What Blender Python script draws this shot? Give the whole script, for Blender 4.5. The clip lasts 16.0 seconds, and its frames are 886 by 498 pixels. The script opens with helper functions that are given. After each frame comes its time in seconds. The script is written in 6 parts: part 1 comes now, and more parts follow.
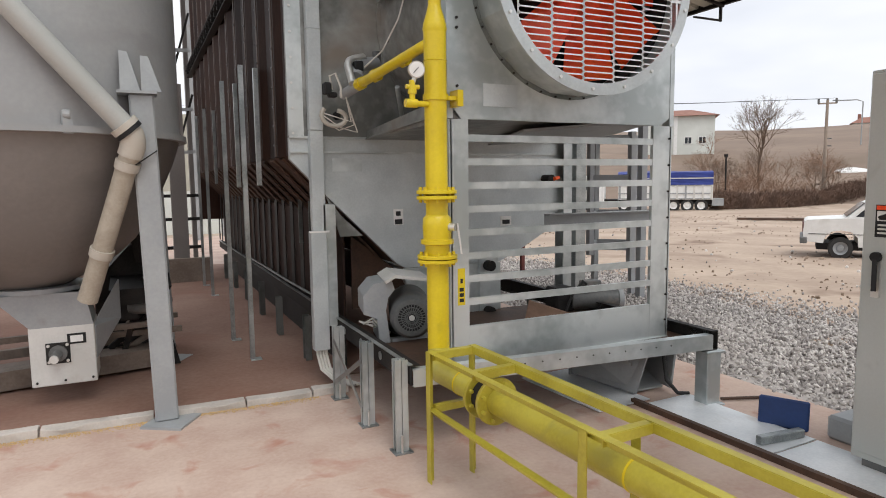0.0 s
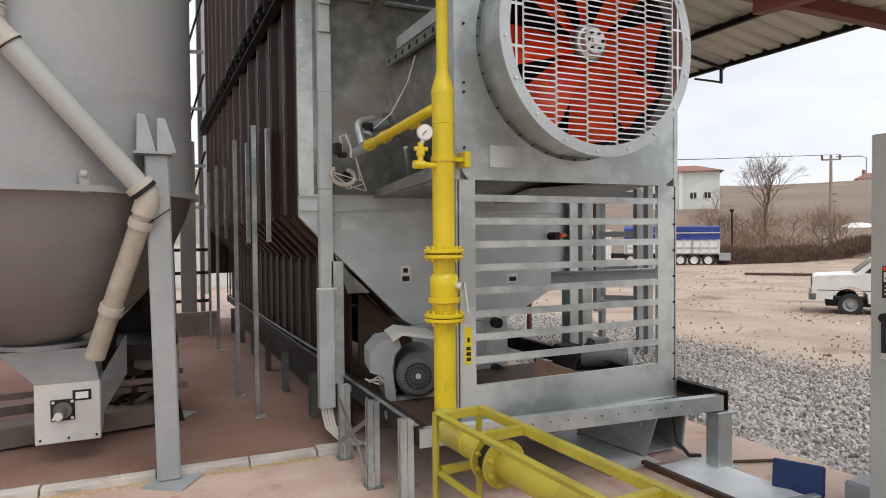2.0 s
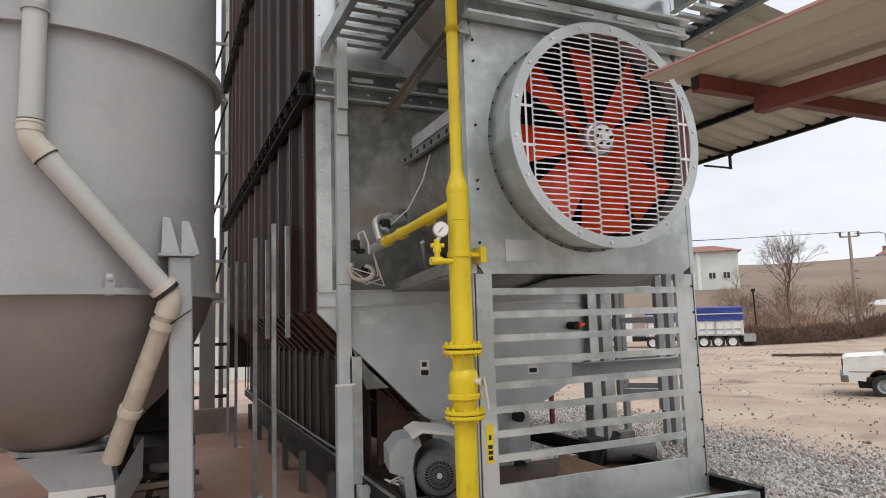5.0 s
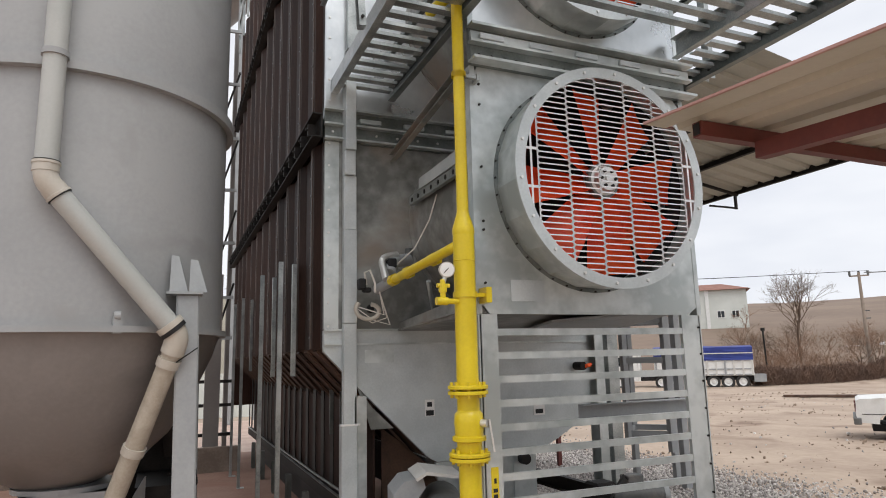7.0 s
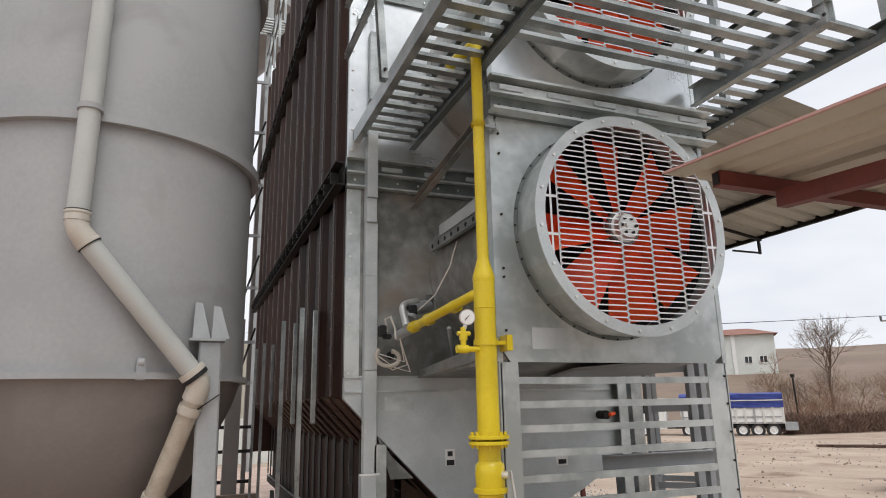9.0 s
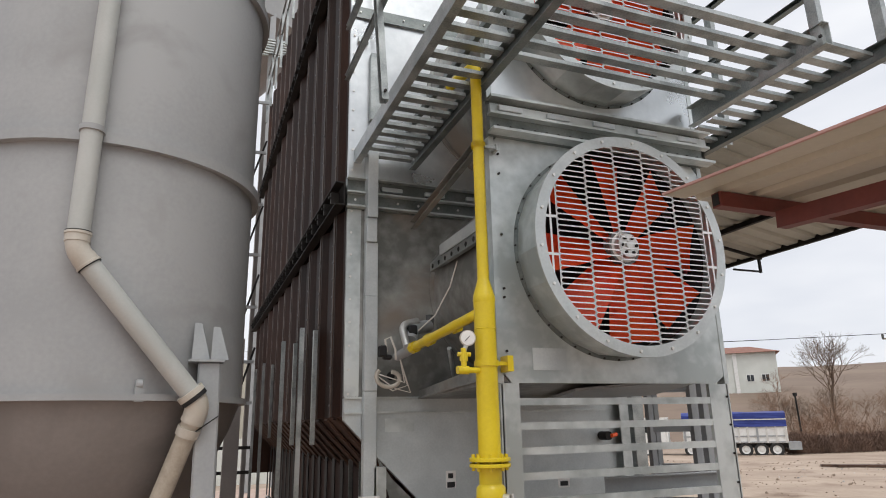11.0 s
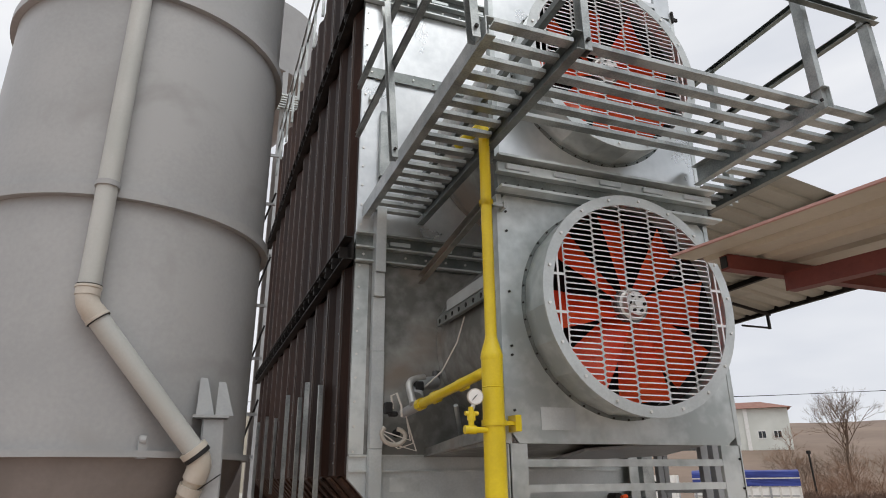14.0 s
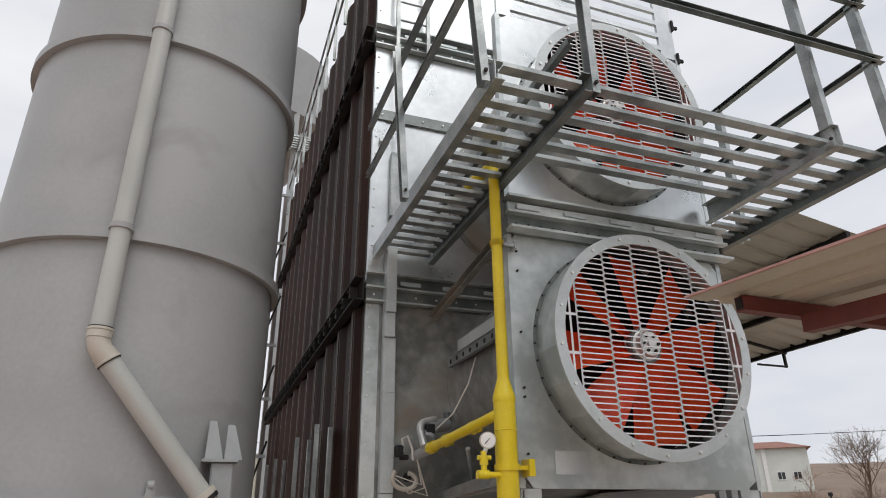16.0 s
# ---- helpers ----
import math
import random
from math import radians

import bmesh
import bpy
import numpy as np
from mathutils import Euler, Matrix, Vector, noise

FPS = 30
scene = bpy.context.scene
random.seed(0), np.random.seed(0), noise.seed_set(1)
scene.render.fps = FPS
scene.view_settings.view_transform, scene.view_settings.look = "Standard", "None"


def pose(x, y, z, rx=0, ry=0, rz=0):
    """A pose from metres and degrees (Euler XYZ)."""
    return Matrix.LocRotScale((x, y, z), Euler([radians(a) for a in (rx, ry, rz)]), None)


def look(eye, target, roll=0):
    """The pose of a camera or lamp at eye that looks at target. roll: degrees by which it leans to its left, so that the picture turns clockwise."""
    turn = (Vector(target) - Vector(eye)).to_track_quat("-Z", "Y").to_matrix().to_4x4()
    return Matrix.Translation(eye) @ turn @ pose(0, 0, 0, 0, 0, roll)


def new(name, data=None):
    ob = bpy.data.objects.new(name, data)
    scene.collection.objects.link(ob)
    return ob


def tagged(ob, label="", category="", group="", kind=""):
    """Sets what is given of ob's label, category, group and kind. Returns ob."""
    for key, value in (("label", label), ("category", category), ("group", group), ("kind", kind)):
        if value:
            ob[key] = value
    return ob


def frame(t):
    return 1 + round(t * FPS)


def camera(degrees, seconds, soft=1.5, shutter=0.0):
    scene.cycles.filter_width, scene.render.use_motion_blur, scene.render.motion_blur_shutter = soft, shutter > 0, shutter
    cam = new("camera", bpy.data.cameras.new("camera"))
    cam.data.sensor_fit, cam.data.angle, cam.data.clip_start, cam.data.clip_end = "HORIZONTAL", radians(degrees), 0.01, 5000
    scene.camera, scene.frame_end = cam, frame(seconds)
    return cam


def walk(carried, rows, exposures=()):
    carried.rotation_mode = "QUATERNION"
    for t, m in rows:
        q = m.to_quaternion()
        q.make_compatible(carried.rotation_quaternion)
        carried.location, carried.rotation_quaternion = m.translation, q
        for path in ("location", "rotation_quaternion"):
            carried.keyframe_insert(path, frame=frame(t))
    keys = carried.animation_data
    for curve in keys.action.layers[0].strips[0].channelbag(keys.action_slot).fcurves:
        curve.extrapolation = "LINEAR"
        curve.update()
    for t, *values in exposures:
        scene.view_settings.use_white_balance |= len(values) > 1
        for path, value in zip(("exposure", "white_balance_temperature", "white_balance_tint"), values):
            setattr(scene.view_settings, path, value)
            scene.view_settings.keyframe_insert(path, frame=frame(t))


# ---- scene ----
cam = camera(69.7, 16.0, 1.0)
PATH = [
    (0, (-0.025, 0.085, 1.699), (0.836, 1.878, 1.487), -0.7),
    (0.5, (-0.029, 0.075, 1.704), (0.825, 1.875, 1.523), -0.9),
    (1, (-0.033, 0.065, 1.711), (0.825, 1.866, 1.571), -0.9),
    (1.5, (-0.032, 0.068, 1.719), (0.827, 1.872, 1.624), -1.4),
    (2, (-0.039, 0.062, 1.735), (0.809, 1.872, 1.69), -0.5),
    (2.5, (-0.041, 0.056, 1.742), (0.809, 1.866, 1.731), -0.3),
    (3, (-0.042, 0.052, 1.749), (0.802, 1.865, 1.756), -0.4),
    (3.5, (-0.044, 0.041, 1.755), (0.794, 1.856, 1.81), -0.7),
    (4, (-0.047, 0.035, 1.762), (0.78, 1.853, 1.865), -0.8),
    (4.2, (-0.049, 0.037, 1.775), (0.771, 1.857, 1.902), -1.0),
    (6.3, (-0.053, 0.01, 1.8), (0.713, 1.83, 2.118), -1.7),
    (6.5, (-0.061, -0.004, 1.804), (0.699, 1.819, 2.116), -1.5),
    (7, (-0.057, 0.005, 1.81), (0.719, 1.817, 2.15), -1.4),
    (7.5, (-0.064, 0.002, 1.813), (0.705, 1.809, 2.19), -1.2),
    (8, (-0.068, -0.006, 1.819), (0.701, 1.794, 2.231), -1.2),
    (8.5, (-0.072, -0.018, 1.822), (0.671, 1.785, 2.269), -1.3),
    (9, (-0.065, -0.015, 1.832), (0.644, 1.794, 2.307), -1.1),
    (9.2, (-0.061, -0.022, 1.836), (0.637, 1.79, 2.317), -1.1),
    (11.5, (-0.07, -0.015, 1.853), (0.635, 1.771, 2.411), -1.3),
    (12, (-0.078, -0.027, 1.863), (0.619, 1.751, 2.456), -1.2),
    (12.5, (-0.085, -0.034, 1.867), (0.61, 1.738, 2.482), -1.0),
    (13, (-0.089, -0.035, 1.876), (0.604, 1.728, 2.518), -0.9),
    (13.5, (-0.086, -0.035, 1.876), (0.597, 1.722, 2.542), -0.9),
    (14, (-0.091, -0.038, 1.884), (0.582, 1.718, 2.564), -0.6),
    (14.5, (-0.091, -0.033, 1.889), (0.58, 1.714, 2.594), -0.6),
    (15, (-0.09, -0.034, 1.893), (0.571, 1.707, 2.62), -0.5),
    (15.5, (-0.097, -0.039, 1.9), (0.561, 1.694, 2.651), -0.5),
    (16, (-0.1, -0.038, 1.906), (0.531, 1.687, 2.695), -0.6),
]
walk(cam, [(t, look(eye, target, roll)) for t, eye, target, roll in PATH], [(0, 0.17), (4, 0.12), (9, 0.05), (13, -0.07), (16, -0.17)])

# ---- light ----
world = bpy.data.worlds.new("overcast")
scene.world = world
world.use_nodes = True
wn, wl = world.node_tree.nodes, world.node_tree.links
wn.clear()
w_out = wn.new("ShaderNodeOutputWorld")
w_bg = wn.new("ShaderNodeBackground")
w_sky = wn.new("ShaderNodeTexSky")
w_sky.sky_type, w_sky.sun_disc = "NISHITA", False
w_sky.sun_elevation, w_sky.sun_rotation = radians(58), radians(176)
w_sky.dust_density = 4.0
w_hsv = wn.new("ShaderNodeHueSaturation")
w_hsv.inputs["Saturation"].default_value = 0.25
w_hsv.inputs["Value"].default_value = 0.10
w_cloud = wn.new("ShaderNodeTexNoise")
w_cloud.inputs["Scale"].default_value = 2.2
w_cloud.inputs["Detail"].default_value = 4
w_map = wn.new("ShaderNodeMapping")
w_map.inputs["Scale"].default_value = (1, 1, 3.5)
w_co = wn.new("ShaderNodeTexCoord")
w_ramp = wn.new("ShaderNodeValToRGB")
w_ramp.color_ramp.elements[0].position, w_ramp.color_ramp.elements[0].color = 0.3, (0.70, 0.73, 0.80, 1)
w_ramp.color_ramp.elements[1].position, w_ramp.color_ramp.elements[1].color = 0.7, (0.95, 0.96, 0.985, 1)
w_mix = wn.new("ShaderNodeMixRGB")
w_mix.inputs[0].default_value = 0.88
wl.new(w_co.outputs["Generated"], w_map.inputs[0])
wl.new(w_map.outputs[0], w_cloud.inputs[0])
wl.new(w_cloud.outputs["Fac"], w_ramp.inputs[0])
wl.new(w_sky.outputs[0], w_hsv.inputs["Color"])
wl.new(w_hsv.outputs[0], w_mix.inputs[1])
wl.new(w_ramp.outputs[0], w_mix.inputs[2])
wl.new(w_mix.outputs[0], w_bg.inputs[0])
wl.new(w_bg.outputs[0], w_out.inputs[0])
w_bg.inputs[1].default_value = 1.15
sun = new("sun", bpy.data.lights.new("sun", "SUN"))
sun.data.energy, sun.data.angle, sun.data.color = 1.3, radians(38), (1.0, 0.97, 0.93)
sun.matrix_world = look((0.6, -8, 13), (0, 0, 0))


# ---- materials ----
def material(name, base, other=None, rough=0.5, metal=0.0, scale=4.0, fine=40.0, bump=0.1, blend=0.5, rough_var=0.1, stain=None,
             stain_scale=1.2, stain_at=0.55, stretch=(1, 1, 1), vary=0.0, coord="Object", spec=0.5):
    """Surface with variation at two scales: broad mottling, fine grain, and patches of dirt or wear."""
    m = bpy.data.materials.new(name)
    m.use_nodes = True
    n, l = m.node_tree.nodes, m.node_tree.links
    b = n["Principled BSDF"]
    co = n.new("ShaderNodeTexCoord")
    mp = n.new("ShaderNodeMapping")
    mp.inputs["Scale"].default_value = stretch
    l.new(co.outputs[coord], mp.inputs[0])
    big = n.new("ShaderNodeTexNoise")
    big.inputs["Scale"].default_value, big.inputs["Detail"].default_value = scale, 6
    l.new(mp.outputs[0], big.inputs[0])
    grain = n.new("ShaderNodeTexNoise")
    grain.inputs["Scale"].default_value, grain.inputs["Detail"].default_value = fine, 4
    l.new(mp.outputs[0], grain.inputs[0])
    add = n.new("ShaderNodeMath")
    add.operation = "MULTIPLY_ADD"
    add.inputs[1].default_value = 0.35
    l.new(grain.outputs["Fac"], add.inputs[0])
    l.new(big.outputs["Fac"], add.inputs[2])
    ramp = n.new("ShaderNodeValToRGB")
    ramp.color_ramp.elements[0].position = 0.68 - 0.3 * blend
    ramp.color_ramp.elements[1].position = 0.68 + 0.3 * blend
    ramp.color_ramp.elements[0].color = (*base, 1)
    ramp.color_ramp.elements[1].color = (*(other or base), 1)
    l.new(add.outputs[0], ramp.inputs[0])
    col = ramp.outputs[0]
    if stain:
        st = n.new("ShaderNodeTexNoise")
        st.inputs["Scale"].default_value, st.inputs["Detail"].default_value = stain_scale, 8
        st.inputs["Distortion"].default_value = 0.6
        l.new(mp.outputs[0], st.inputs[0])
        sr = n.new("ShaderNodeValToRGB")
        sr.color_ramp.elements[0].position, sr.color_ramp.elements[1].position = stain_at, stain_at + 0.16
        l.new(st.outputs["Fac"], sr.inputs[0])
        mx = n.new("ShaderNodeMixRGB")
        mx.inputs[2].default_value = (*stain, 1)
        l.new(sr.outputs[0], mx.inputs[0])
        l.new(col, mx.inputs[1])
        col = mx.outputs[0]
    if vary:
        ob = n.new("ShaderNodeObjectInfo")
        hs = n.new("ShaderNodeHueSaturation")
        mr = n.new("ShaderNodeMapRange")
        mr.inputs["To Min"].default_value, mr.inputs["To Max"].default_value = 1 - vary, 1 + vary
        l.new(ob.outputs["Random"], mr.inputs["Value"])
        l.new(mr.outputs[0], hs.inputs["Value"])
        l.new(col, hs.inputs["Color"])
        col = hs.outputs[0]
    l.new(col, b.inputs["Base Color"])
    rr = n.new("ShaderNodeMapRange")
    rr.inputs["To Min"].default_value, rr.inputs["To Max"].default_value = max(0.02, rough - rough_var), min(1, rough + rough_var)
    l.new(big.outputs["Fac"], rr.inputs["Value"])
    l.new(rr.outputs[0], b.inputs["Roughness"])
    b.inputs["Metallic"].default_value = metal
    b.inputs["Specular IOR Level"].default_value = spec
    if bump:
        bp = n.new("ShaderNodeBump")
        bp.inputs["Strength"].default_value, bp.inputs["Distance"].default_value = bump, 0.02
        l.new(add.outputs[0], bp.inputs["Height"])
        l.new(bp.outputs[0], b.inputs["Normal"])
    return m


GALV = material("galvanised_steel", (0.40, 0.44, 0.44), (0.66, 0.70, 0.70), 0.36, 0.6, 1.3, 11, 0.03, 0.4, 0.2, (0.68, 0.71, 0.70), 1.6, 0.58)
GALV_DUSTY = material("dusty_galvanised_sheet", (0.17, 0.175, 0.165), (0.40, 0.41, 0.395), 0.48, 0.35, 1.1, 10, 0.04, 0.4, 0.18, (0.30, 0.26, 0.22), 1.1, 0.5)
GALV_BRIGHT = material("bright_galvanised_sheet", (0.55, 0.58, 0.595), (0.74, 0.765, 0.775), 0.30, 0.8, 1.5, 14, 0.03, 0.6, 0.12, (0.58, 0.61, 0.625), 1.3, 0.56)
GALV_RAIL = material("galvanised_rail", (0.25, 0.272, 0.27), (0.46, 0.485, 0.48), 0.36, 0.7, 5, 80, 0.05, 0.5, 0.12, vary=0.06)
GALV_PALE = material("pale_galvanised_cover", (0.46, 0.50, 0.51), (0.58, 0.62, 0.625), 0.42, 0.3, 3, 60, 0.04, 0.5, 0.1)
# darker galvanised tone; on the flange bands it stands in for lip shadow
GALV_DARK = material("darkened_galvanised_steel", (0.16, 0.18, 0.175), (0.27, 0.29, 0.28), 0.42, 0.8, 4, 60, 0.05, 0.5, 0.12)
DARK_STEEL = material("dark_mill_steel", (0.013, 0.012, 0.012), (0.032, 0.029, 0.027), 0.65, 0.2, 6, 60, 0.1, 0.5, 0.1, (0.06, 0.04, 0.03), 3, 0.64, spec=0.25)
BROWN = material("brown_weathered_sheet", (0.019, 0.0090, 0.0065), (0.052, 0.026, 0.0185), 0.62, 0.0, 2.0, 40, 0.08, 0.6, 0.12, (0.085, 0.041, 0.025), 2.2, 0.62, (1, 1, 0.35), 0.15, spec=0.18)
BROWN_EDGE = material("worn_brown_edge", (0.05, 0.032, 0.024), (0.12, 0.082, 0.064), 0.55, 0.1, 5, 40, 0.05, 0.6, 0.1, spec=0.3)
# near-black; hanger plates and base sheet get their shade through this colour
NEAR_BLACK = material("near_black_steel", (0.018, 0.0175, 0.017), (0.048, 0.046, 0.043), 0.6, 0.2, 3, 50, 0.06, 0.5, 0.1, (0.035, 0.026, 0.02), 3, 0.58, spec=0.25)
DARK_CREAM = material("darker_cream_pipe", (0.34, 0.295, 0.235), (0.45, 0.405, 0.335), 0.55, 0.0, 3, 60, 0.04, 0.5, 0.08, (0.27, 0.225, 0.17), 3, 0.56)
DUSTY_TAN = material("tan_dusty_steel", (0.15, 0.115, 0.09), (0.25, 0.20, 0.165), 0.75, 0.0, 3, 40, 0.08, 0.5, 0.1, (0.10, 0.075, 0.058), 2.5, 0.55)
RUST = material("rusty_sheet", (0.05, 0.027, 0.018), (0.12, 0.066, 0.042), 0.7, 0.1, 3, 50, 0.12, 0.6, 0.1, (0.06, 0.04, 0.03), 3, 0.58)
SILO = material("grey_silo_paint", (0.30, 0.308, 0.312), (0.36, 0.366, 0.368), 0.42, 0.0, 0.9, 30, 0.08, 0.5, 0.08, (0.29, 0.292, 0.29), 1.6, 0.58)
# darker and browner than the shell grey
CONE = material("darker_taupe_steel", (0.175, 0.158, 0.148), (0.215, 0.195, 0.183), 0.5, 0.0, 1.2, 30, 0.03, 0.5, 0.08, (0.165, 0.15, 0.14), 1.5, 0.55)
GREYPAINT = material("grey_paint", (0.30, 0.315, 0.325), (0.36, 0.375, 0.38), 0.5, 0.0, 3, 50, 0.05, 0.5, 0.1, (0.28, 0.27, 0.25), 3, 0.62)
CREAM = material("cream_plastic_pipe", (0.44, 0.405, 0.35), (0.51, 0.475, 0.415), 0.38, 0.0, 3, 60, 0.03, 0.5, 0.08, (0.40, 0.365, 0.31), 4, 0.62)
PIPEGREY = material("pale_grey_plastic_pipe", (0.40, 0.41, 0.39), (0.45, 0.455, 0.435), 0.4, 0.0, 2, 60, 0.03, 0.5, 0.08)
YELLOW = material("yellow_gas_paint", (0.64, 0.485, 0.012), (0.74, 0.575, 0.018), 0.33, 0.0, 4, 60, 0.05, 0.5, 0.08, (0.54, 0.42, 0.02), 5, 0.6)
YELLOW_GREEN = material("lemon_frame_paint", (0.38, 0.315, 0.03), (0.50, 0.43, 0.052), 0.36, 0.0, 4, 60, 0.06, 0.5, 0.1, (0.35, 0.30, 0.05), 6, 0.6)
RED_FAN = material("red_fan_paint", (0.86, 0.055, 0.008), (0.97, 0.12, 0.014), 0.36, 0.0, 4, 50, 0.04, 0.5, 0.1)
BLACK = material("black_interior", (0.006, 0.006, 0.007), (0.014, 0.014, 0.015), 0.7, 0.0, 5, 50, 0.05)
RUBBER = material("black_rubber", (0.02, 0.02, 0.02), (0.035, 0.034, 0.033), 0.75, 0.0, 6, 60, 0.1)
WHITE = material("white_paint", (0.74, 0.74, 0.72), (0.82, 0.82, 0.80), 0.4, 0.0, 3, 50, 0.03, 0.5, 0.1, (0.66, 0.65, 0.62), 3, 0.6)
OFFWHITE = material("off_white_panel", (0.58, 0.57, 0.54), (0.68, 0.67, 0.64), 0.5, 0.0, 3, 50, 0.04, 0.5, 0.1, (0.48, 0.44, 0.40), 4, 0.6)
CABLE = material("white_cable", (0.62, 0.60, 0.55), (0.70, 0.68, 0.63), 0.5, 0, 5, 50, 0)
PRIMER = material("red_oxide_primer", (0.105, 0.022, 0.017), (0.15, 0.034, 0.026), 0.55, 0.0, 4, 50, 0.06, 0.5, 0.1, (0.08, 0.02, 0.016), 4, 0.6)
ROOFSHEET = material("beige_roof_sheet", (0.42, 0.40, 0.33), (0.49, 0.465, 0.39), 0.5, 0.0, 1.5, 40, 0.03, 0.5, 0.1, (0.38, 0.36, 0.30), 2, 0.6)
ROOFRED = material("faded_red_roof_edge", (0.40, 0.22, 0.19), (0.48, 0.28, 0.25), 0.5, 0, 3, 40, 0.03)
CABINET = material("pale_grey_enamel", (0.47, 0.49, 0.47), (0.52, 0.54, 0.52), 0.38, 0.0, 1.5, 80, 0.02, 0.5, 0.06, (0.40, 0.41, 0.39), 3, 0.62)
BLUE = material("blue_plastic", (0.010, 0.035, 0.13), (0.015, 0.05, 0.18), 0.45, 0, 4, 40, 0.05)
TARP = material("blue_tarpaulin", (0.018, 0.035, 0.20), (0.03, 0.055, 0.28), 0.55, 0, 1.5, 20, 0.3, 0.6)
SILVER = material("cast_aluminium", (0.62, 0.62, 0.60), (0.75, 0.75, 0.73), 0.4, 0.7, 12, 90, 0.1)
MOTOR = material("grey_motor_paint", (0.10, 0.105, 0.105), (0.16, 0.16, 0.155), 0.5, 0.1, 5, 50, 0.08, 0.5, 0.1, (0.24, 0.21, 0.18), 4, 0.58)
PLATE = material("zinc_cover_plate", (0.66, 0.69, 0.71), (0.82, 0.84, 0.85), 0.45, 0.1, 2.5, 50, 0.05, 0.5, 0.12, (0.52, 0.48, 0.44), 2.5, 0.6)
GLASS_DARK = material("dark_window_glass", (0.02, 0.025, 0.03), (0.03, 0.035, 0.04), 0.08, 0.0, 2, 20, 0, rough_var=0.04)
PALEYELLOW = material("pale_yellow_sheet", (0.50, 0.42, 0.17), (0.60, 0.51, 0.24), 0.5, 0, 2, 40, 0.04)
SLAB = material("dusty_concrete", (0.49, 0.345, 0.28), (0.61, 0.475, 0.395), 0.88, 0, 2.4, 34, 0.25, 0.55, 0.08, (0.45, 0.235, 0.17), 3.4, 0.57)
DUSTFLOOR = material("brown_dusty_floor", (0.215, 0.115, 0.082), (0.31, 0.195, 0.148), 0.92, 0, 0.8, 25, 0.15, 0.6, 0.06, (0.25, 0.125, 0.088), 1.1, 0.57)
CURB = material("pale_concrete_kerb", (0.44, 0.40, 0.36), (0.60, 0.55, 0.50), 0.85, 0, 4, 50, 0.3, 0.6, 0.08, (0.30, 0.25, 0.21), 6, 0.6)
DIRT = material("sandy_ground", (0.35, 0.262, 0.20), (0.49, 0.385, 0.30), 0.95, 0, 0.35, 7, 0.5, 0.6, 0.04, (0.24, 0.165, 0.12), 0.45, 0.56)
HILL = material("dry_hillside", (0.20, 0.145, 0.11), (0.27, 0.20, 0.15), 0.95, 0, 0.05, 0.6, 0.4, 0.6, 0.04, (0.17, 0.125, 0.09), 0.03, 0.52)
CLOD = material("dark_soil", (0.20, 0.145, 0.105), (0.36, 0.275, 0.205), 0.95, 0, 3, 20, 0.2)
GRAVELBED = material("gravel_bed", (0.36, 0.33, 0.305), (0.50, 0.46, 0.43), 0.95, 0, 6, 40, 0.6, 0.7)
WOODPOLE = material("weathered_pole", (0.27, 0.22, 0.18), (0.34, 0.28, 0.23), 0.85, 0, 3, 40, 0.1)
BARK = material("bare_twigs", (0.13, 0.09, 0.065), (0.20, 0.14, 0.10), 0.9, 0, 3, 30, 0)
TWIG_RED = material("reddish_twigs", (0.20, 0.12, 0.08), (0.29, 0.18, 0.12), 0.9, 0, 3, 30, 0)
ROOFTILE = material("terracotta_roof", (0.24, 0.11, 0.08), (0.31, 0.16, 0.12), 0.8, 0, 2, 20, 0.2)
PLASTER = material("pale_render", (0.60, 0.62, 0.58), (0.68, 0.70, 0.66), 0.85, 0, 0.6, 15, 0.05)


def stone_material():
    m = bpy.data.materials.new("gravel_stones")
    m.use_nodes = True
    n, l = m.node_tree.nodes, m.node_tree.links
    b = n["Principled BSDF"]
    g = n.new("ShaderNodeNewGeometry")
    r = n.new("ShaderNodeValToRGB")
    r.color_ramp.elements[0].color, r.color_ramp.elements[1].color = (0.22, 0.20, 0.19, 1), (0.68, 0.64, 0.605, 1)
    l.new(g.outputs["Random Per Island"], r.inputs[0])
    l.new(r.outputs[0], b.inputs["Base Color"])
    b.inputs["Roughness"].default_value = 0.9
    return m


STONES = stone_material()


# ---- building blocks ----
def link(name, bm, mat, parent=None, label="", smooth=False, bevel=0.0):
    if bevel:
        bmesh.ops.bevel(bm, geom=[e for e in bm.edges if e.is_manifold and e.calc_face_angle(0) > 0.7], offset=bevel, segments=1, affect="EDGES", clamp_overlap=True)
    bmesh.ops.recalc_face_normals(bm, faces=bm.faces)
    me = bpy.data.meshes.new(name)
    bm.to_mesh(me)
    bm.free()
    me.materials.append(mat)
    if smooth:
        for p in me.polygons:
            p.use_smooth = True
        me.set_sharp_from_angle(angle=radians(38))
    ob = new(name, me)
    if parent:
        ob.parent = parent
    if label:
        ob["label"] = label
    return ob


def part(name, bm, mat, parent, label="", smooth=False, bevel=0.0):
    if isinstance(bm, tuple):
        pts, axis, r, h = bm
        first = None
        for p in pts:
            if first is None:
                first = link(name, rod((0, 0, 0), axis * h, r, None, 6), mat, parent, label)
                ob = first
            else:
                ob = new(name, first.data)
                ob.parent = parent
            ob.location = p
        return first
    return link(name, bm, mat, parent, label, smooth, bevel)


def thing(name, label, category, group="", kind="", at=None):
    e = new(name)
    e.empty_display_size = 0.1
    if at:
        e.location = at
    return tagged(e, label, category, group, kind)


